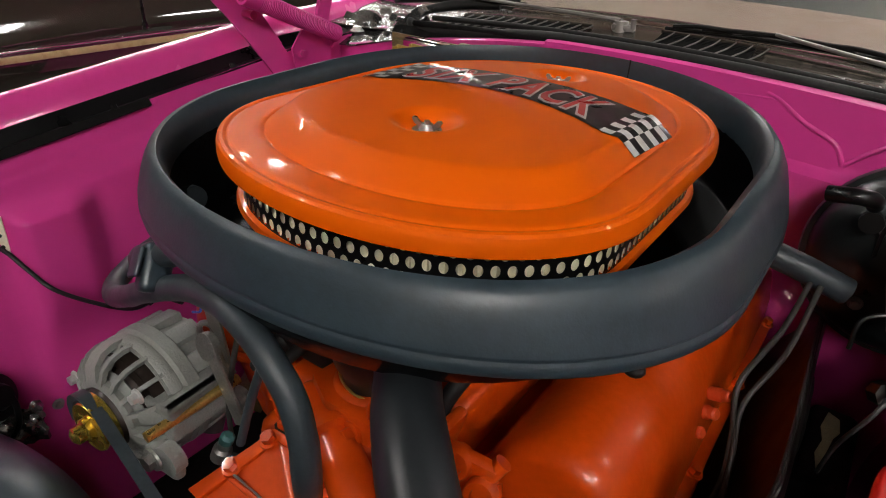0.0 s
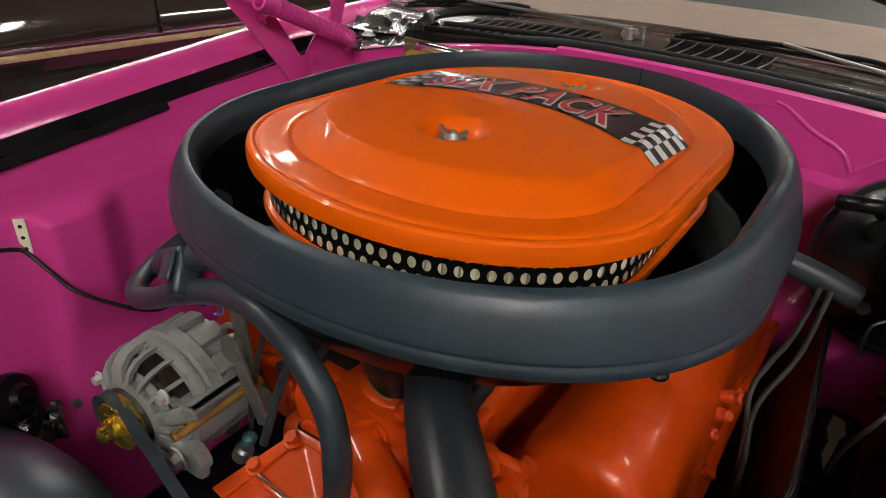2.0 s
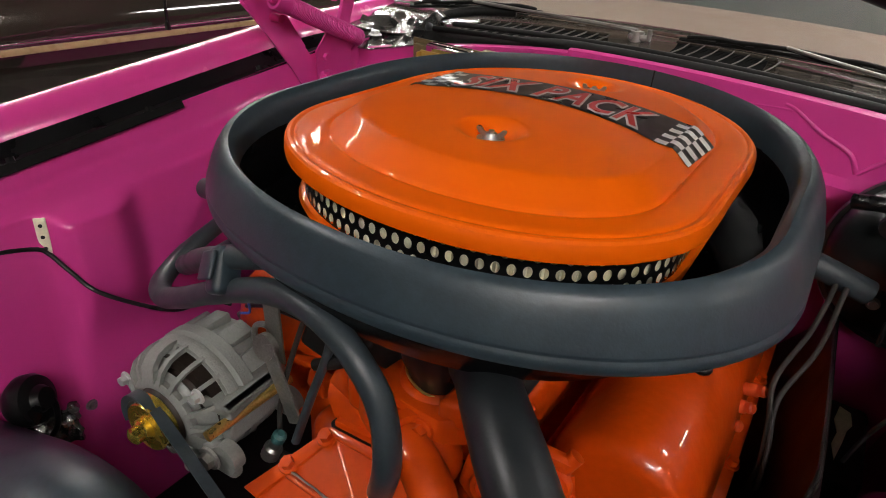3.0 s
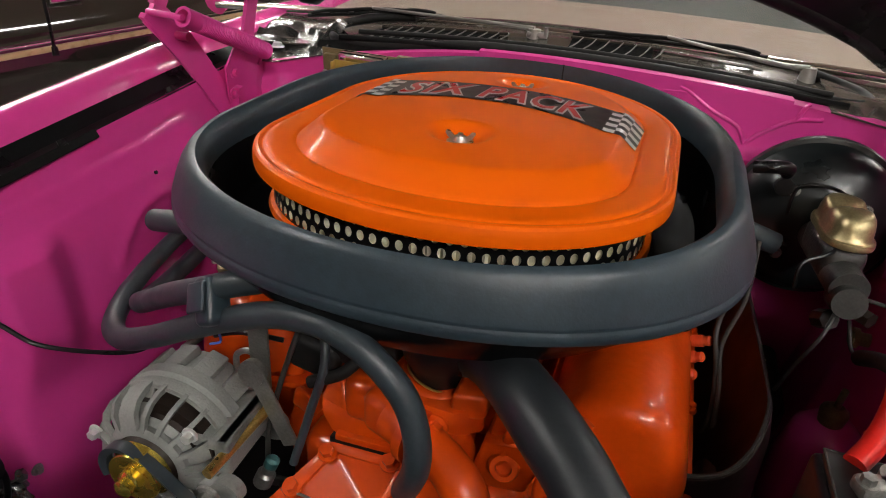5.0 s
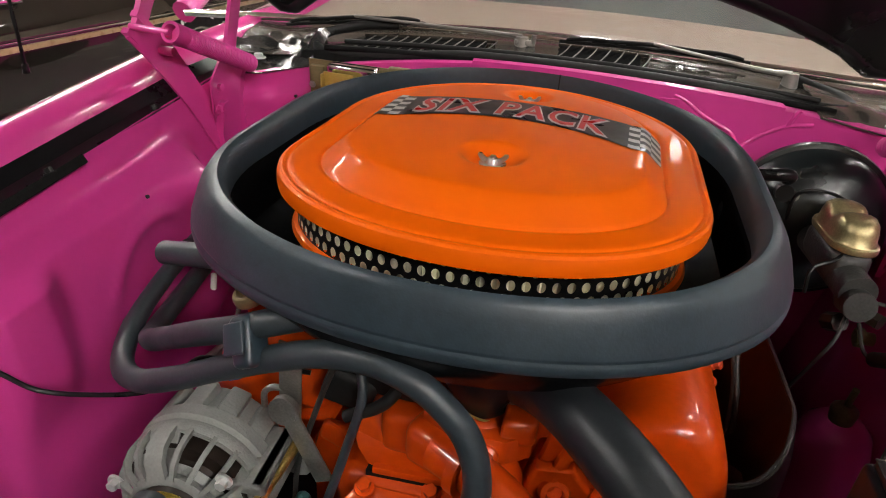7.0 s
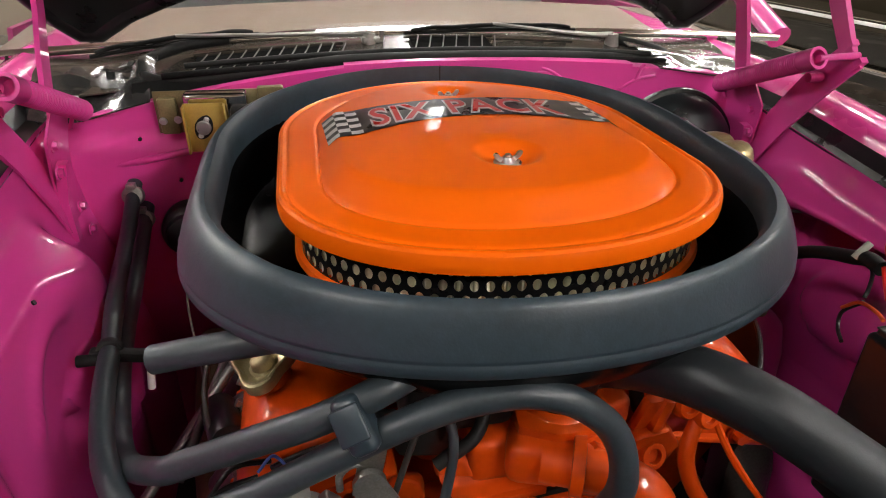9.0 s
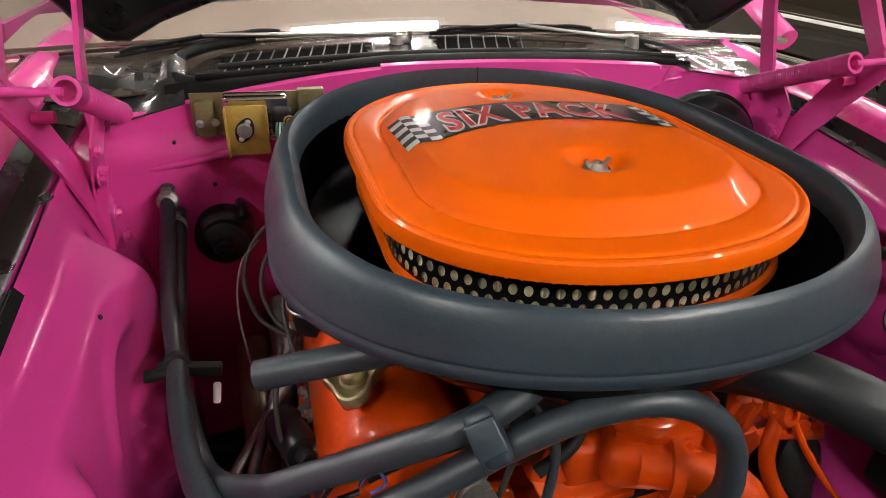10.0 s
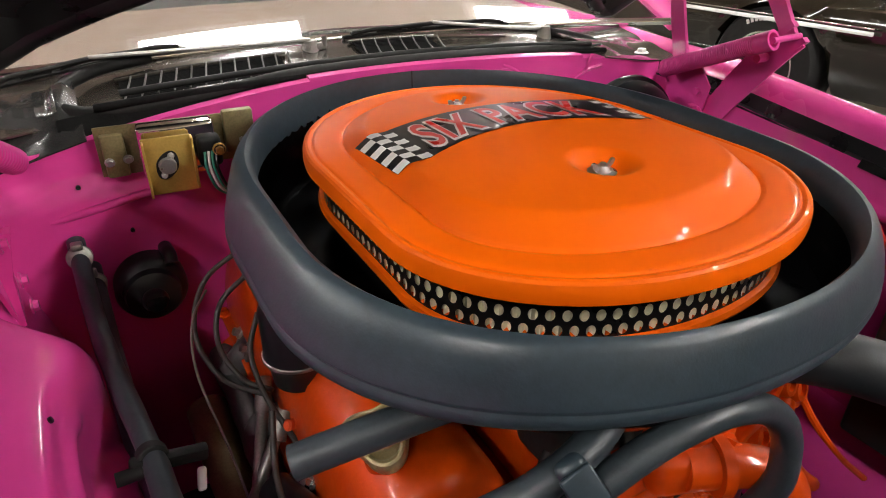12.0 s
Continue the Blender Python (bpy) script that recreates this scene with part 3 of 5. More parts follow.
def wiper(x0, x1, y0, y1, z, rise, base):
    """Wiper: blade with carrier bridges, arm and pivot."""
    L = x1 - x0
    at = lambda k, dy=0.0, dz=0.0: V(x0 + L * k, y0 + (y1 - y0) * k + dy, z + rise * k + 0.004 * math.sin(k * math.pi) + dz)
    blade = part("wiper", shape((tube, [at(k, 0.004, 0.0) for k in lin(0, 1, 8)], 0.0035, 8, 3)), BLACKMATT, car, "black wiper blade and arm")
    for k0, k1 in ((0.04, 0.32), (0.36, 0.64), (0.68, 0.96), (0.18, 0.82)):
        part("carrier", shape((tube, [at(k0, 0, 0.004), at(k0 + 0.04, -0.001, 0.006), at((k0 + k1) / 2, -0.002, 0.008), at(k1 - 0.04, -0.001, 0.006), at(k1, 0, 0.004)], 0.0034, 8, 4)), BLACKMATT, blade)
    part("arm", shape((tube, [at(0.5, -0.003, 0.010), V(*base) + V(-0.05, 0.006, 0.011), V(*base) + V(0, 0, 0.01)], [0.0028, 0.0036, 0.005], 8, 6), (cyl, 0.013, 0.010, 0.022, pose(*base))), WIPERSILVER, blade, "silver wiper arm")


wiper(-0.47, -0.232, 0.398, 0.452, 0.950, 0.018, (-0.06, 0.442, 0.956))
wiper(0.0, 0.303, 0.462, 0.458, 0.962, 0.0, (0.36, 0.43, 0.948))
part("washer_nozzle", shape((box, (0.035, 0.014, 0.01), pose(-0.055, 0.44, 0.958, 0, 0, 10), 0.003), (cyl, 0.004, 0.004, 0.014, pose(-0.04, 0.438, 0.965))), DULLSTEEL, car)
part("antenna", shape((rod, (-0.66, 0.03, 0.925), (-0.675, 0.036, 1.75), 0.0025, 8), (cyl, 0.005, 0.004, 0.012, pose(-0.66, 0.03, 0.922))), BLACK, car, "thin black radio antenna")

# ---- air cleaner ----
LA, LX, LY = 0.1965, -0.003, -0.018
FLANGE = 0.038  # width of the flat flange round the dome
LIDZ, TILT = 0.9345, 0.006


def lid_outline(d, count=180, f=1.0):
    """The lid's outline drawn in by d, then scaled by f."""
    return oval((LA - d) * f, (0.248 - d * 1.05) * f, (0.255 - d * 1.05) * f, 0.095 * f, 0.052 * f, 2.08, 1.95, count)


def lid_r(x, y):
    """1 at the foot of the dome, 0 in the middle."""
    x, y = x - LX, y - LY
    reach, flank, n = (0.248 - FLANGE * 1.05, 0.095, 2.08) if y < 0 else (0.255 - FLANGE * 1.05, 0.052, 1.95)
    lo, hi = 0.0, 1.6
    for k in range(22):
        r = (lo + hi) / 2
        ay = max(abs(y) - flank * r, 0) / ((reach - flank) * r)
        if (abs(x) / ((LA - FLANGE) * r)) ** n + ay ** n > 1:
            lo = r
        else:
            hi = r
    return (lo + hi) / 2


def lid_z(x, y):
    """Height of the lid's top face: a flat flange, a crease, then a low dome that is steepest at the front."""
    r = lid_r(x, y)
    flange = LIDZ + TILT * y - 0.0014 * math.exp(-((r - 1.0) / 0.012) ** 2)
    top = 0.9495 + 0.0055 * (1 - min(r / 0.87, 1) ** 2) - 0.012 * y
    s = min(max((1 - r) / 0.13, 0), 1)
    w = 0.7 * s + 0.3 * ease(0, 1, s)
    z = flange + (top - flange) * w
    for yn in (-0.12, 0.12):
        d = math.hypot(x, y - yn)
        z -= 0.011 * ease(0.034, 0.014, d)
    return z


cleaner = thing("air_cleaner", (0, 0, 0.85), "orange oval air cleaner with perforated black filter band", "air cleaner")


def ring_at(d, z, count=128):
    """The lid's outline, grown by d, at a height."""
    return [V(x + LX, y + LY, z) for x, y in lid_outline(-d, count)]


def lid(bm):
    rim = ((-0.004, -0.0165), (-0.001, -0.0182), (0.0009, -0.017), (0.0015, -0.0130), (0.0012, -0.0060), (0.0002, -0.0025), (-0.0018, -0.0006), (-0.0042, 0.0), (-0.0058, -0.0004), (-0.0072, -0.0014), (-0.0086, -0.0014), (-0.0100, -0.0005), (-0.0115, 0.0))
    rings = [[p + V(0, 0, LIDZ + TILT * p.y) for p in ring_at(d, dz, 180)] for d, dz in rim]
    cuts = [0.016, 0.022, 0.028, 0.033, 0.0355] + [FLANGE - 0.0013 + 0.0008 * k for k in range(7)]
    for d in cuts:
        rings.append([V(x + LX, y + LY, lid_z(x + LX, y + LY)) for x, y in lid_outline(d)])
    for k in range(58):
        rings.append([V(x + LX, y + LY, lid_z(x + LX, y + LY)) for x, y in lid_outline(FLANGE + 0.004, 180, 0.98 * (1 - k / 58) + 0.002)])
    loft(bm, rings[:-1])
    loft(bm, [rings[-2], rings[-1]], caps=False)
    bm.faces.new([bm.verts.new(p) for p in rings[-1]])


def tilted(rings):
    return [[p + V(0, 0, TILT * p.y) for p in ring] for ring in rings]


LID = part("lid", shape((lid,)), ORANGE, cleaner, "glossy orange pressed-steel lid", 24)
part("base_pan", shape((lambda bm: loft(bm, tilted([ring_at(d, z) for d, z in ((-0.03, 0.8805), (-0.016, 0.8800), (-0.0115, 0.8785), (-0.0095, 0.8745), (-0.0115, 0.8705), (-0.018, 0.8665), (-0.04, 0.855), (-0.07, 0.846))])),)), ORANGE, cleaner, "orange lower pan of the air cleaner")


def pleats(bm):
    a, b = ring_at(-0.0165, 0, 420), ring_at(-0.0225, 0, 420)
    ring = [a[i] if i % 2 else b[i] for i in range(420)]
    loft(bm, tilted([[V(p.x, p.y, z) for p in ring] for z in (0.872, 0.928)]))


part("filter_paper", shape((pleats,)), CREAM, cleaner, "pleated cream filter paper", smooth=0)


def perforated(bm):
    """A thin band with three staggered rows of round holes."""
    cols, rows, z0, z1 = 118, 3, 0.8795, 0.9175
    fine = ring_at(-0.0155, 0, cols * 16)
    h = (z1 - z0) / rows

    def at(u, v):
        k = (u * 16) % len(fine)
        i = int(k)
        p = fine[i].lerp(fine[(i + 1) % len(fine)], k - i)
        return V(p.x, p.y, z0 + h * v + TILT * p.y)

    dirs = [(-0.5, -0.5), (0, -0.5), (0.5, -0.5), (0.5, 0), (0.5, 0.5), (0, 0.5), (-0.5, 0.5), (-0.5, 0)]
    grid = {}

    def vert(u, v):
        key = (round(u * 16) % len(fine), round(v * 2))
        if key not in grid:
            grid[key] = bm.verts.new(at(u, v))
        return grid[key]

    for j in range(rows):
        for i in range(cols):
            u, v = i + 0.5 + (0.5 if j % 2 else 0), j + 0.5
            outer = [vert(u + a, v + b) for a, b in dirs]
            inner = []
            for k in range(16):
                w = math.pi * (k / 8 - 0.75)
                inner.append(bm.verts.new(at(u + 0.30 * math.cos(w), v + 0.37 * math.sin(w))))
            for k in range(8):
                bm.faces.new((outer[k], outer[(k + 1) % 8], inner[(2 * k + 2) % 16], inner[2 * k + 1], inner[2 * k]))


part("filter_screen", shape((perforated,)), BLACK, cleaner, "black perforated filter screen")


def wing_nut(y, turn):
    z = lid_z(0, y)
    m = pose(0, y, z, 0, 0, turn) @ Matrix.Diagonal((0.85, 0.85, 0.58, 1))
    nut = part("wing_nut", shape((lathe, [(0.0085, 0), (0.0085, 0.003), (0.006, 0.009), (0.0055, 0.011), (0.003, 0.011)], m, 20), (cyl, 0.0032, 0.0030, 0.014, m @ pose(0, 0, 0.008), 12)), NUTMETAL, cleaner, "bright zinc wing nut")
    for s in (-1, 1):
        wing = [(0.004, 0.002), (0.008, 0.003), (0.014, 0.009), (0.0165, 0.015), (0.0155, 0.018), (0.012, 0.0178), (0.0085, 0.012), (0.004, 0.009)]
        part("wing", shape((lambda bm: loft(bm, [[m @ V(s * x, t, zz) for x, zz in wing] for t in (-0.0014, 0.0014)], caps=True),)), NUTMETAL, nut)
    part("washer", shape((lathe, [(0.004, 0), (0.0125, 0), (0.0125, 0.0012), (0.004, 0.0012)], pose(0, y, z + 0.0004), 24)), NUTMETAL, nut)


wing_nut(-0.12, 8)
wing_nut(0.12, 15)


def decal_at(u, v, lift=0.0008):
    """Place on the arched banner: u along it in metres, v from its lower edge (0) to its upper edge (1)."""
    k = min(abs(u), 0.122) ** 2
    y = (-0.007 - 2.25 * k) * (1 - v) + (0.070 - 1.6 * k) * v
    x = u * (1 + 0.02 * (v - 0.5))
    return V(x, y, lid_z(x, y) + lift)


def banner(bm):
    loft(bm, [[decal_at(u, v) for u in lin(-0.1535, 0.1535, 72)] for v in lin(0, 1, 14)], closed=False)


dec = part("decal", shape((banner,)), DECALBLACK, LID, "black banner decal with checkered ends", smooth=0)


def check(bm, side, c, r):
    u0, u1 = side * (0.1185 + c * 0.0117), side * (0.1185 + (c + 1) * 0.0117)
    loft(bm, [[decal_at(u, v, 0.0014) for u in lin(u0, u1, 4)] for v in lin(r / 8, (r + 1) / 8, 3)], closed=False)


for side in (-1, 1):
    for c in range(3):
        for r in range(8):
            if (c + r) % 2 == 0:
                part("white_check", shape((check, side, c, r)), WHITE, dec, smooth=0)


def lettering(body, grow, lift, material, label):
    """Slanted capitals laid along the banner."""
    cu = bpy.data.curves.new("letters", "FONT")
    cu.body, cu.size, cu.offset, cu.space_character, cu.resolution_u = body, 1.0, grow, 1.12, 3
    tmp = bpy.data.objects.new("letters", cu)
    scene.collection.objects.link(tmp)
    bpy.context.view_layer.update()
    me = bpy.data.meshes.new_from_object(tmp.evaluated_get(bpy.context.evaluated_depsgraph_get()))
    bpy.data.objects.remove(tmp)
    bm = bmesh.new()
    bm.from_mesh(me)
    bmesh.ops.triangulate(bm, faces=bm.faces[:])
    bmesh.ops.subdivide_edges(bm, edges=[e for e in bm.edges if e.calc_length() > 0.2], cuts=2, use_grid_fill=False)
    W, H = 4.95, 0.73
    for v in bm.verts:
        x, y = v.co.x, v.co.y
        u = (x / W - 0.5) * 0.214 + 0.002 * (y / H - 0.5)
        v.co = decal_at(u, 0.12 + 0.74 * y / H, lift)
    return part("decal_letters", bm, material, dec, label, smooth=0)


lettering("SIX PACK", 0.058, 0.0016, WHITE, "white outlined lettering on the lid")
lettering("SIX PACK", 0.016, 0.0023, RED, "red lettering on the lid")

# ---- air box with its rubber seal ----
box_thing = thing("air_box", (0, 0, 0.84), "black air box tray with thick grey-black rubber seal", "air box")


def seal_ring(k, z, count=160):
    """An outline of the seal; k: 0 at the inner crest, 1 at the outer lip. The crest tilts up to the rear."""
    a, b, y0 = 0.248 + 0.031 * k, 0.2935 + 0.009 * k, -0.014 - 0.008 * k
    return [V(x - 0.008, y + y0, z + (y + y0) * 0.037 * min(max((z - 0.876) / 0.05, 0), 1)) for x, y in oval(a, b, b, 0.08, 0.02, 2.1, 2.05, count)]


PROFILE = [(-0.18, 0.902), (-0.21, 0.916), (-0.17, 0.9255), (-0.07, 0.9325), (0.08, 0.9362), (0.26, 0.9352), (0.44, 0.9302), (0.61, 0.9218), (0.77, 0.9092), (0.89, 0.8970), (0.955, 0.8905), (0.962, 0.8885), (0.93, 0.8868), (0.936, 0.8855), (0.985, 0.8838), (1.0, 0.8795), (0.98, 0.8750), (0.90, 0.8720), (0.4, 0.8710), (0.0, 0.878)]
SEAL = part("rubber_seal", shape((lambda bm: loft(bm, [seal_ring(k, z) for k, z in PROFILE], loop=True),)), RUBBER, box_thing, "thick grey-black rubber seal with a moulded lip")


def seam(bm):
    rows = [(k, z) for k, z in PROFILE[:6]]
    line = []
    for k, z in rows:
        p = min(seal_ring(k, z), key=lambda q: abs(q.x - 0.023) + (9 if q.y < 0 else 0))
        line.append(p)
    mid = V(0.023, line[2].y + 0.012, line[2].z - 0.03)
    loft(bm, [[V(0.0225 + dx, p.y, p.z) + (V(0.0225, p.y, p.z) - mid).normalized() * 0.0007 for p in line] for dx in (-0.0009, 0.0009)], closed=False)


part("seal_seam", shape((seam,)), BLACKMATT, SEAL)
TRAY_IN = [(-0.16, 0.912), (-0.20, 0.885), (-0.24, 0.858), (-0.40, 0.846), (-0.8, 0.840), (-3.0, 0.838), (-6.0, 0.838)]
TRAY_OUT = [(0.45, 0.871), (0.1, 0.855), (-0.8, 0.832), (-6.0, 0.832)]
part("tray", shape((lambda bm: loft(bm, [seal_ring(k, z, 96) for k, z in TRAY_IN]),), (lambda bm: loft(bm, [seal_ring(k, z, 96) for k, z in TRAY_OUT]),)), TRAYBLACK, box_thing, "glossy black painted steel tray")
for x, y, z in ((-0.225, -0.2, 0.838), (0.222, -0.17, 0.838), (0.215, 0.19, 0.838)):
    part("tray_rivet", shape((ball, 0.008, pose(x, y, z) @ Matrix.Diagonal((1, 1, 0.6, 1)), 12, 8)), BLACK, box_thing)
part("vent_stub", shape((tube, [(-0.303, -0.192, 0.8285), (-0.26, -0.203, 0.840), (-0.20, -0.216, 0.853)], 0.0118, 20, 4, 0.03)), HOSE, box_thing, "short black rubber vent tube")
part("vent_stub", shape((tube, [(0.330, 0.128, 0.800), (0.28, 0.115, 0.818), (0.21, 0.10, 0.836)], 0.0135, 20, 4, 0.03)), HOSE, box_thing, "short black rubber vent tube")

# ---- hoses ----
hose = solid("heater_hose", shape((tube, [(-0.412, 0.268, 0.802), (-0.41, 0.2, 0.775), (-0.406, 0.13, 0.761), (-0.398, 0.054, 0.757), (-0.39, -0.006, 0.752), (-0.383, -0.058, 0.746), (-0.378, -0.11, 0.738), (-0.364, -0.18, 0.727), (-0.335, -0.24, 0.722), (-0.295, -0.268, 0.73), (-0.24, -0.28, 0.757), (-0.185, -0.289, 0.79), (-0.135, -0.293, 0.816), (-0.09, -0.298, 0.836), (-0.045, -0.304, 0.845), (-0.012, -0.307, 0.838), (0.012, -0.309, 0.823), (0.032, -0.31, 0.8), (0.043, -0.312, 0.77), (0.044, -0.312, 0.735), (0.03, -0.3, 0.69)], [0.0098] * 5 + [0.0105] * 2 + [0.0113] * 13, 18, 8, 0.0, 0.05)), HOSE, "long black rubber heater hose looping to the engine", "hose", "heater hoses")
part("worm_clip", shape((lathe, [(0.0118, -0.008), (0.0135, -0.007), (0.0135, 0.007), (0.0118, 0.008)], pose(-0.411, 0.245, 0.793, 70, 0, 0), 20), (box, (0.012, 0.012, 0.008), pose(-0.411, 0.243, 0.808), 0.002)), DULLSTEEL, hose, "dull steel worm clip")
lower_hose = solid("heater_hose", shape((tube, [(-0.405, 0.27, 0.765), (-0.402, 0.15, 0.728), (-0.395, 0.02, 0.705), (-0.380, -0.08, 0.697), (-0.355, -0.165, 0.706), (-0.312, -0.222, 0.742), (-0.277, -0.241, 0.765), (-0.225, -0.266, 0.80), (-0.176, -0.283, 0.828), (-0.13, -0.28, 0.846), (-0.09, -0.255, 0.848), (-0.05, -0.2, 0.83)], 0.0115, 18, 8, 0.0, 0.05)), HOSE, "black rubber heater hose bending under the air box", "hose", "heater hoses")
part("worm_clip", shape((lathe, [(0.0118, -0.008), (0.0135, -0.007), (0.0135, 0.007), (0.0118, 0.008)], pose(-0.4045, 0.245, 0.757, 73, 0, 0), 20), (box, (0.012, 0.012, 0.008), pose(-0.4045, 0.243, 0.772), 0.002)), DULLSTEEL, lower_hose, "dull steel worm clip")
hd = V(0.052, -0.006, 0.027).normalized()
hm = Matrix.Translation((-0.153, -0.292, 0.826)) @ hd.to_track_quat("X", "Z").to_matrix().to_4x4()
solid("hose_clamp", shape((box, (0.022, 0.0255, 0.043), hm @ pose(0, 0, 0.002, -28, 0, 0), 0.0065, 4), (box, (0.022, 0.004, 0.026), hm @ pose(0.0, -0.0125, 0.012, -34, 0, 0), 0.0018, 3)), RUBBER, "black rubber double clamp holding two hoses", "clamp")
solid("cable_tie", shape((lathe, [(0.0118, -0.006), (0.0128, -0.005), (0.0128, 0.005), (0.0118, 0.006)], pose(-0.384, -0.052, 0.746, 80, 0, 8), 20), (box, (0.06, 0.012, 0.012), pose(-0.372, -0.056, 0.742, 0, 10, 0), 0.003), (cyl, 0.006, 0.006, 0.02, pose(-0.402, -0.062, 0.744, 0, 90, 0), 12)), BLACKMATT, "black strap tying two hoses to the fender", "strap")
rad_hose = solid("radiator_hose", shape((tube, [(0.045, -0.20, 0.782), (0.066, -0.225, 0.798), (0.090, -0.253, 0.811), (0.115, -0.284, 0.817), (0.145, -0.314, 0.811), (0.172, -0.338, 0.799), (0.22, -0.39, 0.772), (0.29, -0.47, 0.73)], 0.0245, 24, 8, 0.0, 0.03)), RADHOSE, "thick black upper radiator hose", "hose")
part("worm_clip", shape((lathe, [(0.0245, -0.007), (0.0262, -0.006), (0.0262, 0.006), (0.0245, 0.007)], pose(0.058, -0.215, 0.792, 50, 0, 35), 28)), DULLSTEEL, rad_hose, "dull steel worm clip")

# ---- engine ----
engine = thing("engine", (0, 0, 0.27), "orange painted big V8 engine", "engine")
part("block", shape((box, (0.30, 0.52, 0.36), pose(0, 0.05, 0.47), 0.02)), ENGINE, engine)
part("intake_manifold", shape((box, (0.20, 0.44, 0.08), pose(0.0, 0.03, 0.70), 0.02, 3), (box, (0.12, 0.10, 0.05), pose(0.0, -0.195, 0.715), 0.012, 3), (box, (0.10, 0.12, 0.10), pose(0, 0.0, 0.78), 0.015)), ENGINE, engine)
COVER = [(0.262, 0.650), (0.261, 0.685), (0.255, 0.715), (0.245, 0.742), (0.228, 0.760), (0.206, 0.769), (0.184, 0.768), (0.161, 0.758), (0.142, 0.738), (0.129, 0.712), (0.124, 0.690)]


def valve_cover(bm, side):
    cx, cz = 0.193, 0.705
    rings = []
    for y, k in ((-0.208, 0.55), (-0.2075, 0.74), (-0.205, 0.86), (-0.199, 0.94), (-0.190, 0.985), (-0.178, 1.0), (0.02, 1.0), (0.2, 1.0), (0.29, 1.0), (0.31, 0.9), (0.315, 0.7)):
        rings.append([V(side * (cx + (x - cx) * k), y, cz + (z - cz) * k if z > cz else z) for x, z in COVER])
    loft(bm, rings, caps=True)


for side in (-1, 1):
    vc = part("valve_cover", shape((valve_cover, side)), ENGINE, engine, "glossy orange valve cover")
    part("flange", shape((box, (0.160, 0.53, 0.008), pose(side * 0.195, 0.05, 0.668, 0, side * 14, 0), 0.003)), ENGINE, vc)
    for y in (-0.205, -0.04, 0.12, 0.27):
        part("bolt", shape((bolt, pose(side * 0.267, y, 0.655, 0, side * 14, 0), 0.006, 0.007)), ENGINE, vc)
    part("bolt", shape((bolt, pose(side * 0.235, -0.212, 0.668, 90, 0, 0), 0.008, 0.009)), ENGINE, vc)
    part("cylinder_head", shape((box, (0.15, 0.46, 0.11), pose(side * 0.19, 0.08, 0.59, 0, side * 30, 0), 0.01)), ENGINE, engine)

# twist-on oil cap
cap_m = pose(-0.226, -0.154, 0.781, 2, -16, 20) @ Matrix.Scale(0.95, 4)
part("oil_neck", shape((lathe, [(0.021, -0.03), (0.020, -0.010), (0.018, -0.006)], cap_m, 28)), ENGINE, engine)


def lobed_cap(bm):
    rings = []
    for r, h in ((0.020, -0.006), (0.026, -0.005), (0.0285, -0.002), (0.0290, 0.006), (0.0280, 0.009), (0.0260, 0.0100), (0.0240, 0.0092), (0.0215, 0.004), (0.0190, 0.0015), (0.0140, 0.001), (0.0115, 0.003), (0.0105, 0.009), (0.0085, 0.0115), (0.0045, 0.0125), (0.0005, 0.0127)):
        lobe = 0.19 * ease(0.012, 0.026, r)
        rings.append([cap_m @ V(r * (1 + lobe * math.cos(3 * a)) * math.cos(a), r * (1 + lobe * math.cos(3 * a)) * math.sin(a), h) for a in (2 * math.pi * k / 48 for k in range(48))])
    loft(bm, rings, caps=True)


cap = part("oil_cap", shape((lobed_cap,)), OLIVE, engine, "olive-gold lobed oil filler cap")

# front of the engine
part("timing_cover", shape((box, (0.23, 0.06, 0.22), pose(0.01, -0.222, 0.55), 0.02, 3)), ENGINE, engine)
PA, PB, PC, PD = V(-0.067, -0.251, 0.663), V(0.062, -0.243, 0.664), V(0.070, -0.335, 0.606), V(-0.126, -0.316, 0.597)


def on_pump(u, v, lift=0.0):
    """A place on the sloping pump housing: u along its upper edge, v down its face."""
    return PA.lerp(PB, u).lerp(PD.lerp(PC, u), v) + V(0.05, -0.42, 0.9) * lift


def pump_rim(bm, u0, v0, u1, v1, w):
    """A raised, eased strip along the housing's edge."""
    a, b = V(u0, v0, 0), V(u1, v1, 0)
    side = V(-(b - a).y, (b - a).x, 0).normalized() * w
    hull(bm, [on_pump(q.x, q.y, h) for q in (a, b, a + side, b + side) for h in (-0.006, 0.005)], 0.0018)


def pump_plate(bm):
    hull(bm, [on_pump(u, v, h) for u in (0, 1) for v in (0, 1) for h in (-0.07, 0.0)], 0.003)


pump = part("water_pump", shape((pump_plate,)), ENGINE, engine, "orange cast water pump housing")
for strip in ((0.0, 0.0, 1.0, 0.0, 0.10), (0.10, 0.0, 0.10, 1.0, 0.10), (0.62, 0.1, 0.62, 1.0, 0.05), (0.1, 0.62, 0.62, 0.62, 0.05)):
    part("rim", shape((pump_rim, *strip)), ENGINE, pump)
part("gasket", shape((hull, [p + V(0, dy, dz) for p in (PA + V(-0.002, 0, 0), PB) for dy in (-0.001, 0.03) for dz in (0.0015, 0.0085)], 0.001)), BLACKMATT, pump, "dark gasket squeezed between two castings")
part("torn_edge", shape((tube, [on_pump(u, 0.60 + 0.03 * noise.noise(V(u * 9, 0, 3)), 0.006) for u in lin(0.02, 0.66, 16)], 0.0016, 6, 3, 0.0, 0.6)), DULLSTEEL, pump, "bare grey metal edge")
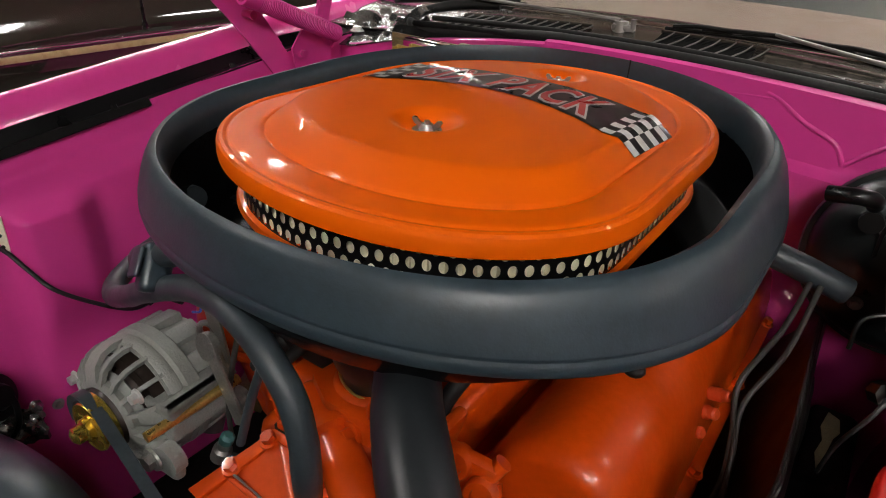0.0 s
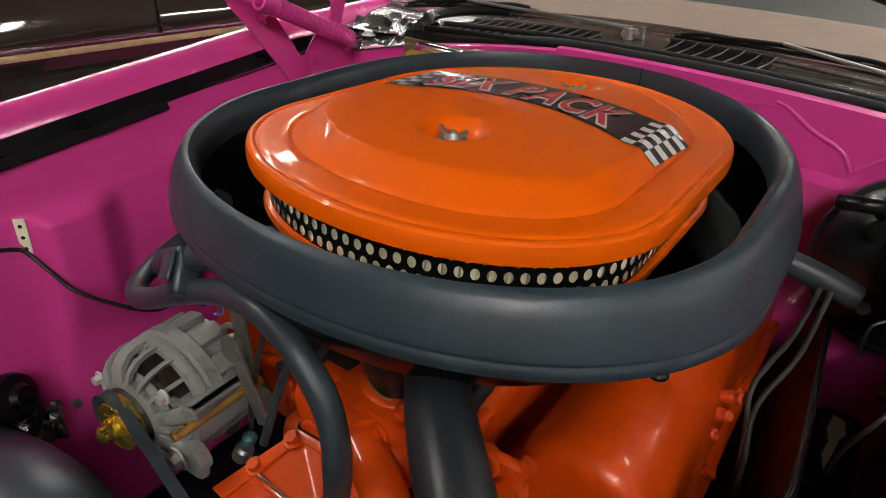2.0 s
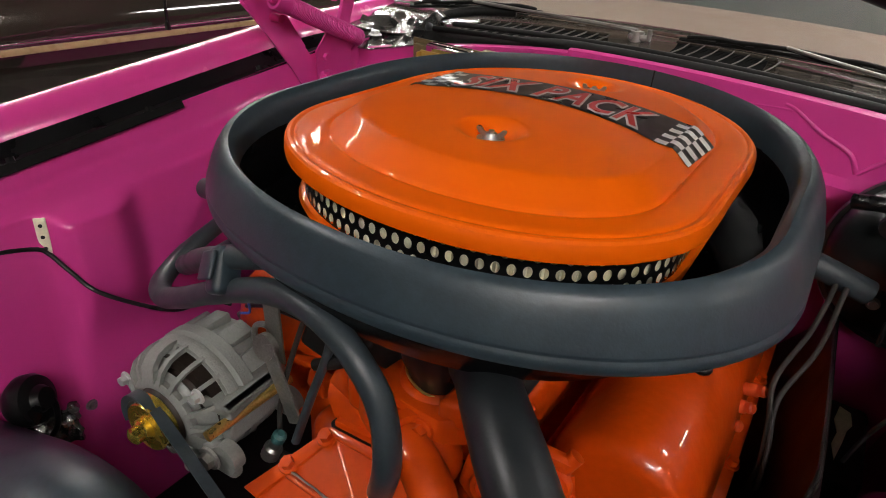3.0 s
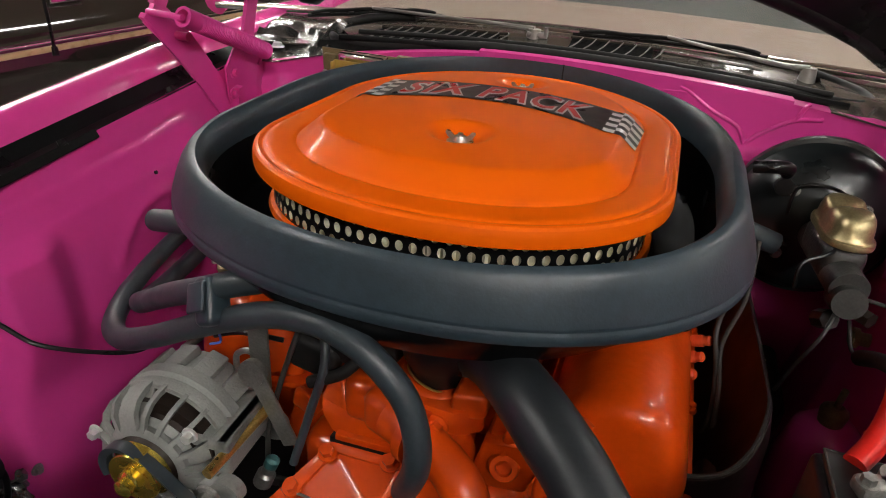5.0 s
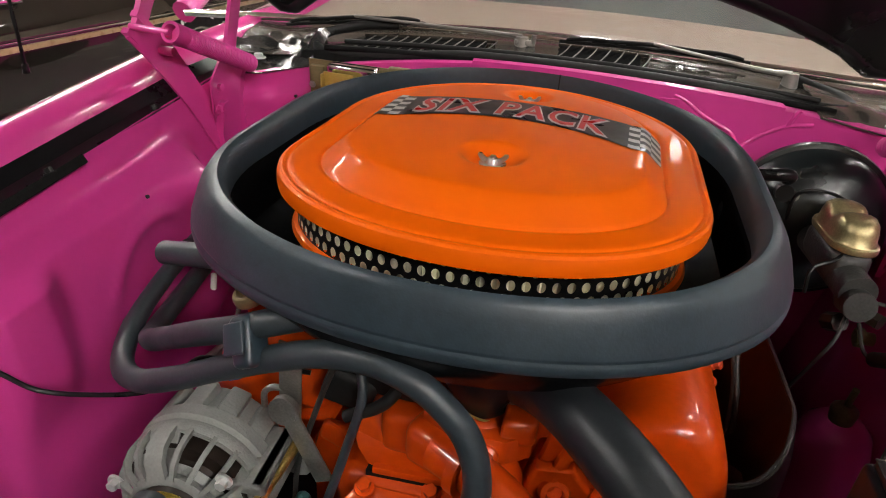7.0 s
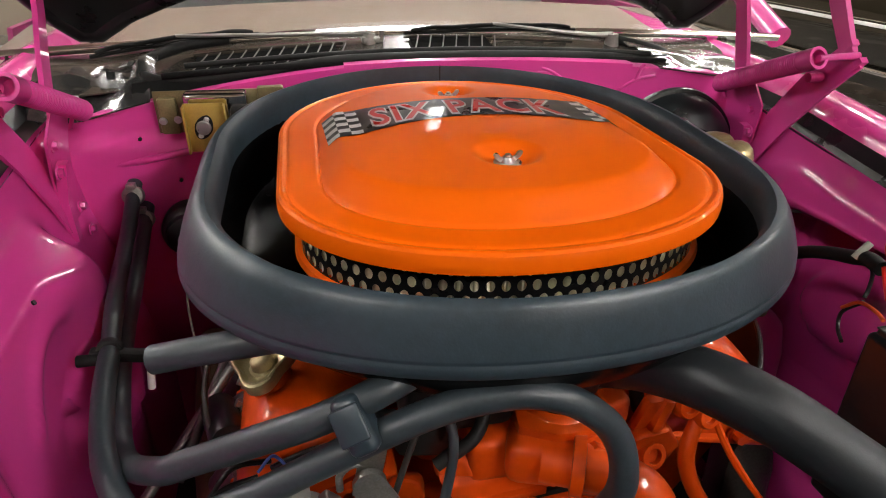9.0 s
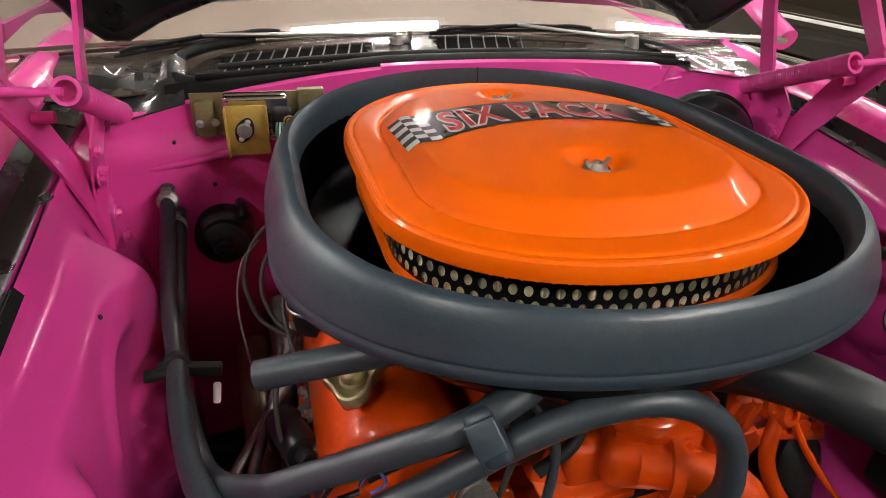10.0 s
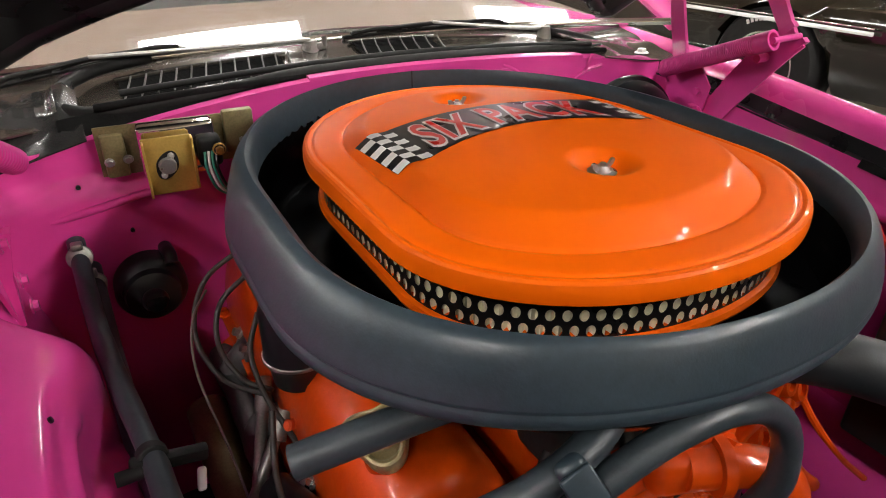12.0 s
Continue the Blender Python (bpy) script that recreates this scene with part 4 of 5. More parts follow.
for u, v in ((0.055, 0.12), (0.055, 0.55), (0.5, 0.05), (0.9, 0.06), (0.78, 0.5)):
    q = on_pump(u, v, 0.004)
    part("bolt", shape((bolt, pose(*q, 25, 0, 0), 0.007, 0.008)), ENGINE, pump)
cross = part("crossover", shape((hull, [PA + V(*o) for o in ((0.0, 0.001, 0.010), (-0.016, 0.006, 0.030), (-0.020, 0.016, 0.042), (-0.014, 0.06, 0.052))] + [PB + V(*o) for o in ((0.0, 0.001, 0.010), (0.002, 0.004, 0.030), (0.0, 0.012, 0.040), (0.0, 0.06, 0.048))], 0.004, 3)), ENGINE, engine, "orange cast coolant crossover")
part("ledge", shape((hull, [p + V(0, dy, dz) for p in (PA.lerp(PB, 0.04), PA.lerp(PB, 0.62)) for dy in (-0.004, 0.02) for dz in (0.009, 0.017)], 0.0018)), ENGINE, cross)
part("boss", shape((hull, [V(-0.088, -0.236, 0.70) + V(*o) for o in ((0, 0, 0), (0.04, -0.01, 0), (0.045, 0.03, 0), (0, 0.03, 0), (0.012, 0.004, 0.03), (0.026, 0.004, 0.026), (0.02, 0.02, 0.032))], 0.005, 3)), ENGINE, cross)
part("boss", shape((hull, [V(-0.13, -0.225, 0.668) + V(*o) for o in ((0, 0, 0), (0.035, -0.012, 0), (0.04, 0.03, 0), (0, 0.03, 0), (0.006, 0.0, 0.03), (0.03, -0.006, 0.024))], 0.006, 3)), ENGINE, cross)
part("collar", shape((hull, [V(x, y, z) for x, y in ((-0.018, -0.246), (0.012, -0.262), (0.058, -0.262), (0.080, -0.244), (0.072, -0.19), (-0.012, -0.19)) for z in (0.728, 0.756)], 0.003), (hull, [V(x, y, z) for x, y in ((0.052, -0.258), (0.082, -0.250), (0.082, -0.215), (0.052, -0.215)) for z in (0.745, 0.772)], 0.006, 3)), ENGINE, cross)
part("bolt", shape((bolt, pose(0.043, -0.264, 0.738, 75, 0, 0), 0.008, 0.010)), ENGINE, cross)
part("elbow", shape((ball, 0.026, pose(0.050, -0.254, 0.706) @ Matrix.Diagonal((1.05, 0.95, 1.1, 1)), 24, 16)), ENGINE, cross)
flange = part("bolt_flange", shape((hull, [V(x, y, z) for x, z in ((0.075, 0.69), (0.085, 0.735), (0.118, 0.742), (0.135, 0.715), (0.125, 0.675), (0.09, 0.668)) for y in (-0.258 + 0.2 * (0.72 - z), -0.22)], 0.005, 3)), ENGINE, cross)
part("bolt", shape((lathe, [(0.014, -0.01), (0.014, 0.002), (0.012, 0.006), (0.0075, 0.006), (0.007, 0.001), (0.001, 0.001)], pose(0.105, -0.258, 0.711, 68, 0, 8), 20)), ENGINE, flange)
neck = part("water_neck", shape((tube, [(0.0, -0.258, 0.728), (0.035, -0.274, 0.727), (0.066, -0.288, 0.720), (0.086, -0.299, 0.702), (0.092, -0.306, 0.67), (0.09, -0.31, 0.62)], 0.0195, 22, 8, 0.0, 0.06), (box, (0.055, 0.045, 0.045), pose(0.0, -0.248, 0.725, 0, 0, -20), 0.012, 3)), ENGINE, engine, "orange cast coolant neck")
part("neck_flange", shape((lathe, [(0.018, -0.006), (0.026, -0.005), (0.026, 0.005), (0.018, 0.006)], pose(0.028, -0.271, 0.728, 0, 90, -25), 24)), ENGINE, neck)
# thermostat tower and the black cap with its wire bail
part("thermostat_housing", shape((lathe, [(0.04, 0.69), (0.039, 0.75), (0.034, 0.757), (0.03, 0.76)], pose(0.028, -0.218, 0), 28)), ENGINE, engine)
blackcap = solid("distributor", shape((lathe, [(0.024, 0.748), (0.026, 0.752), (0.028, 0.77), (0.034, 0.78), (0.038, 0.80), (0.036, 0.83)], pose(0.028, -0.218, 0), 28)), BLACK, "black distributor cap with a brass wire clip", "distributor")
bail = part("wire_clip", shape((tube, [V(0.028 + 0.029 * math.cos(a), -0.218 + 0.029 * math.sin(a), 0.762 + 0.004 * math.sin(a * 2)) for a in lin(math.pi * 0.95, math.pi * 2.05, 14)], 0.0012, 8, 3)), BRASS, blackcap, "thin brass wire clip")
# cast bracket with webs beside the hose
brk = part("engine_bracket", shape((box, (0.075, 0.012, 0.055), pose(0.125, -0.242, 0.742, 12, 8, 10), 0.005), (box, (0.012, 0.05, 0.075), pose(0.105, -0.235, 0.735, 0, 15, 0), 0.005), (tube, [(0.165, -0.235, 0.765), (0.15, -0.25, 0.735), (0.14, -0.262, 0.70), (0.155, -0.275, 0.66), (0.19, -0.28, 0.625)], 0.007, 10, 6, 0.0, 0.25), (tube, [(0.165, -0.24, 0.748), (0.185, -0.262, 0.70), (0.215, -0.285, 0.655), (0.25, -0.30, 0.62)], 0.0035, 8, 6, 0.0, 0.2)), ENGINE, engine, "orange cast bracket with webs")
for x, y, z in ((0.135, -0.252, 0.758), (0.158, -0.252, 0.742)):
    part("bolt", shape((lathe, [(0.013, -0.01), (0.013, 0.002), (0.011, 0.005), (0.007, 0.005), (0.0065, 0.001), (0.001, 0.001)], pose(x, y, z, 70, 0, 10), 16)), ENGINE, brk)
for pts, r, mt in (([(-0.10, -0.215, 0.80), (-0.075, -0.245, 0.76), (-0.085, -0.262, 0.70), (-0.10, -0.27, 0.64)], 0.0045, HOSE), ([(-0.03, -0.19, 0.80), (-0.05, -0.24, 0.755), (-0.09, -0.25, 0.73)], 0.006, BLACKMATT), ([(0.11, -0.20, 0.80), (0.10, -0.225, 0.76), (0.115, -0.235, 0.70)], 0.007, BLACKMATT)):
    solid("vacuum_hose", shape((tube, pts, r, 10, 8)), mt, "thin black rubber vacuum hose on the engine", "hose", "vacuum hoses")
# Black blocks fill dark voids under the tray, in place of hoses and linkage.
part("carburetor", shape((box, (0.13, 0.13, 0.09), pose(0, -0.12, 0.78), 0.015), (box, (0.13, 0.13, 0.09), pose(0, 0.12, 0.78), 0.015)), BLACKMATT, engine)
part("dark_gap_fill", shape((box, (0.10, 0.06, 0.06), pose(-0.064, -0.200, 0.770), 0.012, 3), (box, (0.05, 0.03, 0.04), pose(-0.095, -0.222, 0.745, 0, 20, 10), 0.008, 3)), BLACKMATT, engine, "black blocks for the dark gap of hoses and linkage")

# plug boots and wires
for x, y, z in ((0.264, -0.002, 0.722), (0.259, -0.016, 0.708), (0.254, -0.032, 0.694)):
    part("plug_boot", shape((lathe, [(0.0045, -0.012), (0.0065, -0.010), (0.007, 0.002), (0.0055, 0.004), (0.006, 0.010), (0.004, 0.012)], pose(x, y, z, 20, 60, 0), 14)), BOOT, engine, "orange rubber spark plug boot")
for pts in ([(0.300, 0.12, 0.815), (0.292, 0.06, 0.775), (0.276, 0.0, 0.742), (0.285, -0.02, 0.70), (0.290, -0.035, 0.645), (0.275, -0.06, 0.58)], [(0.308, 0.10, 0.81), (0.302, 0.04, 0.765), (0.285, -0.005, 0.725), (0.292, -0.03, 0.68), (0.298, -0.05, 0.62)], [(-0.240, 0.165, 0.806), (-0.296, 0.150, 0.782), (-0.321, 0.115, 0.742), (-0.308, 0.07, 0.708), (-0.272, 0.03, 0.700)], [(-0.252, 0.13, 0.79), (-0.29, 0.12, 0.765), (-0.302, 0.095, 0.73), (-0.288, 0.06, 0.705), (-0.265, 0.035, 0.70)], [(-0.262, 0.07, 0.775), (-0.278, 0.055, 0.74), (-0.275, 0.02, 0.705), (-0.262, -0.03, 0.68), (-0.26, -0.07, 0.665)], [(-0.285, -0.05, 0.75), (-0.296, -0.085, 0.705), (-0.29, -0.11, 0.665), (-0.262, -0.125, 0.64)]):
    solid("plug_wire", shape((tube, pts, 0.0029, 10, 8)), WIREGREY, "grey-black spark plug wire", "wire", "spark plug wires")
part("plug_boot", shape((lathe, [(0.0045, -0.012), (0.0065, -0.010), (0.007, 0.002), (0.0055, 0.004), (0.006, 0.010), (0.004, 0.012)], pose(-0.258, -0.012, 0.69, 20, -60, 0), 14)), BOOT, engine, "orange rubber spark plug boot")
mani = part("exhaust_manifold", shape((tube, [(-0.285, 0.24, 0.615), (-0.286, 0.1, 0.622), (-0.284, -0.05, 0.615), (-0.276, -0.16, 0.59), (-0.27, -0.20, 0.5)], 0.016, 16, 8, 0.0, 0.2)), MANIFOLD, engine, "grey cast iron exhaust manifold")
for y in (0.18, 0.06, -0.05, -0.14):
    port = part("port", shape((tube, [(-0.235, y, 0.655), (-0.262, y, 0.652), (-0.284, y, 0.626)], 0.017, 14, 6), (box, (0.014, 0.052, 0.036), pose(-0.256, y, 0.664, 0, 30, 0), 0.004, 3)), MANIFOLD, mani)
    for dy in (-0.019, 0.019):
        part("bolt", shape((bolt, pose(-0.263, y + dy, 0.668, 0, -58, 0), 0.0055, 0.008)), NUTMETAL, port)
for pts in ([(-0.268, 0.06, 0.698), (-0.274, 0.045, 0.690), (-0.280, 0.03, 0.680)], [(-0.262, 0.008, 0.692), (-0.270, 0.0, 0.684), (-0.277, -0.01, 0.674)]):
    part("plug_shield", shape((tube, pts, 0.0085, 14, 5, 0.2)), DULLSTEEL, engine, "tubular steel spark plug shield")
part("exhaust_manifold", shape((tube, [(0.31, 0.24, 0.61), (0.315, 0.1, 0.62), (0.315, -0.05, 0.615), (0.305, -0.15, 0.58), (0.30, -0.19, 0.48)], 0.03, 16, 8, 0.0, 0.2)), CASTIRON, engine, "grey cast iron exhaust manifold")
solid("dipstick_tube", shape((tube, [(-0.30, 0.13, 0.78), (-0.322, 0.10, 0.765), (-0.33, 0.07, 0.72), (-0.318, 0.02, 0.65), (-0.31, -0.02, 0.58)], 0.0014, 8, 8)), DULLSTEEL, "thin steel dipstick tube beside the manifold", "tube")
solid("breather", shape((lathe, [(0.026, 0.735), (0.029, 0.757), (0.032, 0.760), (0.033, 0.765), (0.032, 0.77), (0.032, 0.815), (0.028, 0.825), (0.01, 0.83)], pose(-0.243, 0.002, 0), 32)), BLACKGLOSS, "black breather canister on the valve cover", "breather")
part("ring", shape((lathe, [(0.0325, 0.762), (0.0338, 0.763), (0.0338, 0.766), (0.0325, 0.767)], pose(-0.243, 0.002, 0), 32, False)), DULLSTEEL, scene.objects["breather"], "thin steel ring")
solid("white_clip", shape((box, (0.008, 0.006, 0.026), pose(-0.352, -0.054, 0.706, 0, 8, 0), 0.003, 3)), WHITE, "small white plastic clip on a wire", "clip")

coil = thing("ignition_coil", (-0.283, -0.088, 0.64), "black ignition coil beside the valve cover", "ignition coil")
part("coil_body", shape((lathe, [(0.0, -0.05), (0.024, -0.05), (0.026, -0.047), (0.026, 0.04), (0.024, 0.045), (0.016, 0.047)], pose(-0.283, -0.088, 0.662, 78, 0, 15) @ Matrix.Diagonal((0.72, 0.72, 0.8, 1)), 28)), BLACKGLOSS, coil)
part("coil_tower", shape((lathe, [(0.016, 0.045), (0.013, 0.05), (0.011, 0.066), (0.006, 0.066), (0.005, 0.055)], pose(-0.283, -0.088, 0.662, 78, 0, 15) @ Matrix.Diagonal((0.72, 0.72, 0.8, 1)), 20)), BLACKMATT, coil)
# Tube in place of an olive-brown steel sheet beside the manifold.
solid("olive_shield_tube", shape((tube, [(-0.322, 0.16, 0.60), (-0.320, 0.08, 0.585), (-0.314, -0.02, 0.55), (-0.308, -0.12, 0.46)], 0.024, 18, 8, 0.0, 0.05)), OLIVEDARK, "olive-brown tube standing in for a flat steel shield", "pipe")

# ---- alternator ----
alt = thing("alternator", (-0.225, -0.28, 0.58), "grey cast alternator with finned front half", "alternator")
AM = pose(-0.2225, -0.275, 0.652, 90, 0, 4)  # local z runs to the front of the car


def alternator_case(bm):
    lathe(bm, [(0.0665, -0.008), (0.069, -0.006), (0.069, 0.007), (0.0655, 0.009), (0.0645, 0.010), (0.0645, 0.012), (0.0675, 0.013), (0.0675, 0.022), (0.066, 0.024), (0.062, 0.024), (0.062, -0.008)], AM, 48, False)


case = part("case", shape((alternator_case,)), ALUM, alt)
part("core", shape((cyl, 0.058, 0.058, 0.05, AM @ pose(0, 0, 0.012), 32), (cyl, 0.045, 0.03, 0.03, AM @ pose(0, 0, 0.05), 24)), CORE, alt, "dark copper windings seen through the slots")
for k in range(18):
    a = 2 * math.pi * (k + 0.35) / 18
    c, s = math.cos(a), math.sin(a)
    pr = [(0.0675, 0.022), (0.0675, 0.034), (0.064, 0.046), (0.055, 0.056), (0.040, 0.061), (0.040, 0.056), (0.052, 0.051), (0.059, 0.043), (0.0615, 0.034), (0.0615, 0.022)]
    w = 0.0022 if k % 6 != 5 else 0.009

    def fin(bm):
        loft(bm, [[AM @ V(r * c - t * s, r * s + t * c, h) for r, h in pr] for t in (-w, w)], caps=True)

    part("fin", shape((fin,)), ALUM, case)


def end_bell(bm):
    """The floor between the fins, open in windows on the upper right and below."""
    rows = [(0.0655, 0.022), (0.0650, 0.027), (0.0585, 0.0335), (0.053, 0.039), (0.046, 0.045), (0.038, 0.053)]
    for k in range(72):
        a0, a1 = 2 * math.pi * k / 72, 2 * math.pi * (k + 1) / 72
        turn = math.degrees(a0)
        for i in range(5):
            if (15 < turn < 92 or 195 < turn < 330) and i in (1, 2, 3):
                continue
            (r0, h0), (r1, h1) = rows[i], rows[i + 1]
            bm.faces.new([bm.verts.new(AM @ V(r * math.cos(q), r * math.sin(q), h)) for r, h, q in ((r0, h0, a0), (r0, h0, a1), (r1, h1, a1), (r1, h1, a0))])
    bmesh.ops.remove_doubles(bm, verts=bm.verts, dist=0.00002)
    bmesh.ops.solidify(bm, geom=bm.faces[:], thickness=0.002)


part("end_bell", shape((end_bell,)), ALUM, case)
part("front_ring", shape((lathe, [(0.042, 0.052), (0.043, 0.058), (0.040, 0.0605), (0.034, 0.0605), (0.0325, 0.058), (0.0325, 0.05)], AM, 40, False)), ALUM, case)
part("bearing_boss", shape((lathe, [(0.033, 0.040), (0.030, 0.046), (0.023, 0.048), (0.022, 0.058), (0.016, 0.061), (0.008, 0.061)], AM, 32)), CASTIRON, case)
for k in range(12):
    a = 2 * math.pi * k / 12 + 0.2
    part("rear_lug", shape((box, (0.021, 0.013, 0.034), AM @ Matrix.Rotation(a, 4, "Z") @ pose(0.0615, 0, -0.024) @ pose(0, 0, 0, 0, 0, 90), 0.003)), ALUM, case)
part("rear_cap", shape((lathe, [(0.062, -0.008), (0.060, -0.03), (0.058, -0.044), (0.045, -0.052), (0.01, -0.053)], AM, 36)), ALUM, case)
ear = part("mounting_arm", shape((box, (0.016, 0.040, 0.078), AM @ pose(0.070, 0.012, 0.004), 0.004, 3), (box, (0.040, 0.012, 0.078), AM @ pose(0.058, 0.026, 0.004), 0.004, 3)), ALUM, case)
part("front_ear", shape((box, (0.052, 0.034, 0.014), AM @ pose(0.066, -0.022, 0.050), 0.006, 3), (cyl, 0.016, 0.016, 0.014, AM @ pose(0.078, -0.018, 0.050), 24)), ALUM, case)
part("rear_ear", shape((box, (0.046, 0.032, 0.014), AM @ pose(0.068, -0.010, -0.034), 0.006, 3), (cyl, 0.015, 0.015, 0.014, AM @ pose(0.080, -0.008, -0.034), 24)), ALUM, case)
part("through_bolt", shape((rod, (-0.148, -0.335, 0.668), (-0.142, -0.235, 0.676), 0.0055, 14)), BRASS, ear, "gold zinc-plated through bolt")
part("bolt", shape((bolt, AM @ pose(0.062, -0.022, 0.058), 0.009, 0.008)), DULLSTEEL, ear)
for k in (0.55, 2.75, 4.9):
    part("case_bolt", shape((bolt, AM @ pose(0.0635 * math.cos(k + 0.2), 0.0635 * math.sin(k + 0.2), 0.05), 0.0055, 0.007)), STEEL, case)
part("pulley", shape((lathe, [(0.012, 0.062), (0.029, 0.063), (0.032, 0.065), (0.024, 0.072), (0.027, 0.077), (0.026, 0.079), (0.016, 0.080), (0.010, 0.077)], AM, 40), (lathe, [(0.0, 0.096), (0.005, 0.096), (0.009, 0.093), (0.009, 0.086), (0.012, 0.084), (0.012, 0.076)], AM, 24)), PULLEYGOLD, alt, "gold zinc-plated pulley")
part("belt", shape((lambda bm: loft(bm, [[p + V(0, dy, 0) + n * dn for dy, dn in ((-0.006, 0), (0.006, 0), (0.004, -0.007), (-0.004, -0.007))] for p, n in [(V(-0.2275 + 0.0305 * math.cos(a), -0.347, 0.652 + 0.0305 * math.sin(a)), V(math.cos(a), 0, math.sin(a))) for a in lin(0.8, 3.6, 22)]], caps=True),)), HOSE, alt, "black rubber fan belt")
part("belt_run", shape((lambda bm: loft(bm, [[p + V(0, dy, 0) + V(0.6, 0, 0.75) * dn for dy, dn in ((-0.006, 0.003), (0.006, 0.003), (0.004, -0.004), (-0.004, -0.004))] for p in [V(-0.208, -0.347, 0.676).lerp(V(0.04, -0.36, 0.515), k) for k in lin(0, 1, 8)]], caps=True),)), HOSE, alt)
solid("alternator_bracket", shape((box, (0.022, 0.003, 0.11), pose(-0.142, -0.252, 0.755, 10, 8, 0), 0.001), (lathe, [(0.008, -0.004), (0.014, -0.004), (0.014, 0.004), (0.008, 0.004)], pose(-0.146, -0.26, 0.73, 80, 0, 0), 24), (box, (0.02, 0.003, 0.09), pose(-0.125, -0.262, 0.695, 0, -25, 0), 0.001)), DULLSTEEL, "dull steel alternator bracket strap", "bracket")
for pts, m_, lb in (([(-0.432, -0.308, 0.745), (-0.415, -0.300, 0.727), (-0.392, -0.288, 0.705), (-0.345, -0.268, 0.697), (-0.30, -0.25, 0.70), (-0.265, -0.235, 0.722), (-0.235, -0.228, 0.725)], BLACK, "black cable from the fender to the alternator"), ([(-0.452, -0.43, 0.765), (-0.448, -0.37, 0.764), (-0.440, -0.32, 0.755), (-0.432, -0.308, 0.745)], BLACK, "black cable along the fender"), ([(-0.28, -0.24, 0.71), (-0.255, -0.225, 0.735), (-0.225, -0.215, 0.728)], BLACK, "thin black wire loop at the alternator"), ([(-0.235, -0.225, 0.727), (-0.222, -0.22, 0.738), (-0.212, -0.222, 0.722), (-0.225, -0.224, 0.715)], BLUEWIRE, "thin blue wire at the alternator"), ([(-0.225, -0.215, 0.72), (-0.195, -0.218, 0.735), (-0.165, -0.22, 0.742), (-0.14, -0.215, 0.74)], BLACK, "black taped wire to the engine")):
    solid("wire", shape((tube, pts, 0.0014 if m_ is BLUEWIRE else 0.0026, 8, 8)), m_, lb, "wire", "alternator wires")
solid("wire_loop_clamp", shape((tube, [(-0.170, -0.252, 0.722), (-0.169, -0.252, 0.738), (-0.160, -0.250, 0.745), (-0.150, -0.248, 0.741), (-0.149, -0.246, 0.722), (-0.148, -0.243, 0.70), (-0.141, -0.24, 0.686)], 0.0032, 10, 6)), DULLSTEEL, "bent steel loop clamp beside the alternator", "clamp")
solid("steel_rod", shape((tube, [(-0.098, -0.248, 0.79), (-0.112, -0.25, 0.75), (-0.127, -0.252, 0.70), (-0.140, -0.252, 0.65), (-0.146, -0.25, 0.60)], 0.0028, 10, 6)), CASTIRON, "thin grey tube beside the engine", "tube")
strap = thing("wiring_strap", (-0.440, -0.308, 0.735), "cream perforated wiring strap on the fender", "strap")
part("strap_plate", shape((box, (0.003, 0.012, 0.045), pose(-0.440, -0.308, 0.766, 0, 0, -40), 0.001)), CREAM, strap)
for dz in (-0.014, 0.0, 0.014):
    part("strap_hole", shape((cyl, 0.0022, 0.0022, 0.0042, pose(-0.440, -0.308, 0.766 + dz, 0, 90, -40), 10)), BLACKMATT, strap)

# rounded fan shroud and dark parts low in the bay
shroud = solid("fan_shroud", shape((box, (0.5, 0.06, 0.3), pose(-0.2, -0.46, 0.40), 0.02)), RUBBER, "dark grey rounded plastic fan shroud", "fan shroud")
part("shroud_lip", shape((tube, [(-0.46, -0.45, 0.52), (-0.36, -0.445, 0.555), (-0.27, -0.44, 0.585), (-0.20, -0.438, 0.59), (-0.14, -0.435, 0.555)], 0.06, 24, 8)), RUBBER, shroud)

sender = thing("temperature_sender", (-0.137, -0.268, 0.59), "small steel sender with a teal connector", "sender")
part("sender_body", shape((lathe, [(0.008, -0.016), (0.010, -0.014), (0.010, 0.0), (0.007, 0.003), (0.007, 0.012), (0.005, 0.014)], pose(-0.134, -0.269, 0.610, -10, 20, 0), 16)), DULLSTEEL, sender)
part("connector", shape((lathe, [(0.006, 0.010), (0.0075, 0.012), (0.0075, 0.020), (0.004, 0.023)], pose(-0.134, -0.269, 0.610, -10, 20, 0), 14)), TEAL, sender, "teal plastic connector")
part("bracket_arm", shape((box, (0.05, 0.006, 0.012), pose(-0.115, -0.262, 0.598, 0, 0, 10), 0.002)), CASTIRON, sender)
solid("fender_plug", shape((cyl, 0.0026, 0.0026, 0.004, pose(-0.4422, -0.0415, 0.8033, 0, 69, 0), 12)), BLACKMATT, "small black hole plug in the fender", "plug")

# dark horn with a crumpled foil patch low on the fender
horn = thing("horn", (-0.415, -0.378, 0.55), "black horn with crumpled foil low on the fender", "horn")
part("horn_body", shape((lathe, [(0.0, 0.022), (0.012, 0.022), (0.016, 0.014), (0.027, 0.010), (0.030, 0.003), (0.030, -0.006), (0.024, -0.016)], pose(-0.405, -0.378, 0.598, 0, 70, 30), 32), (box, (0.012, 0.02, 0.05), pose(-0.418, -0.380, 0.57), 0.004)), BLACK, horn)
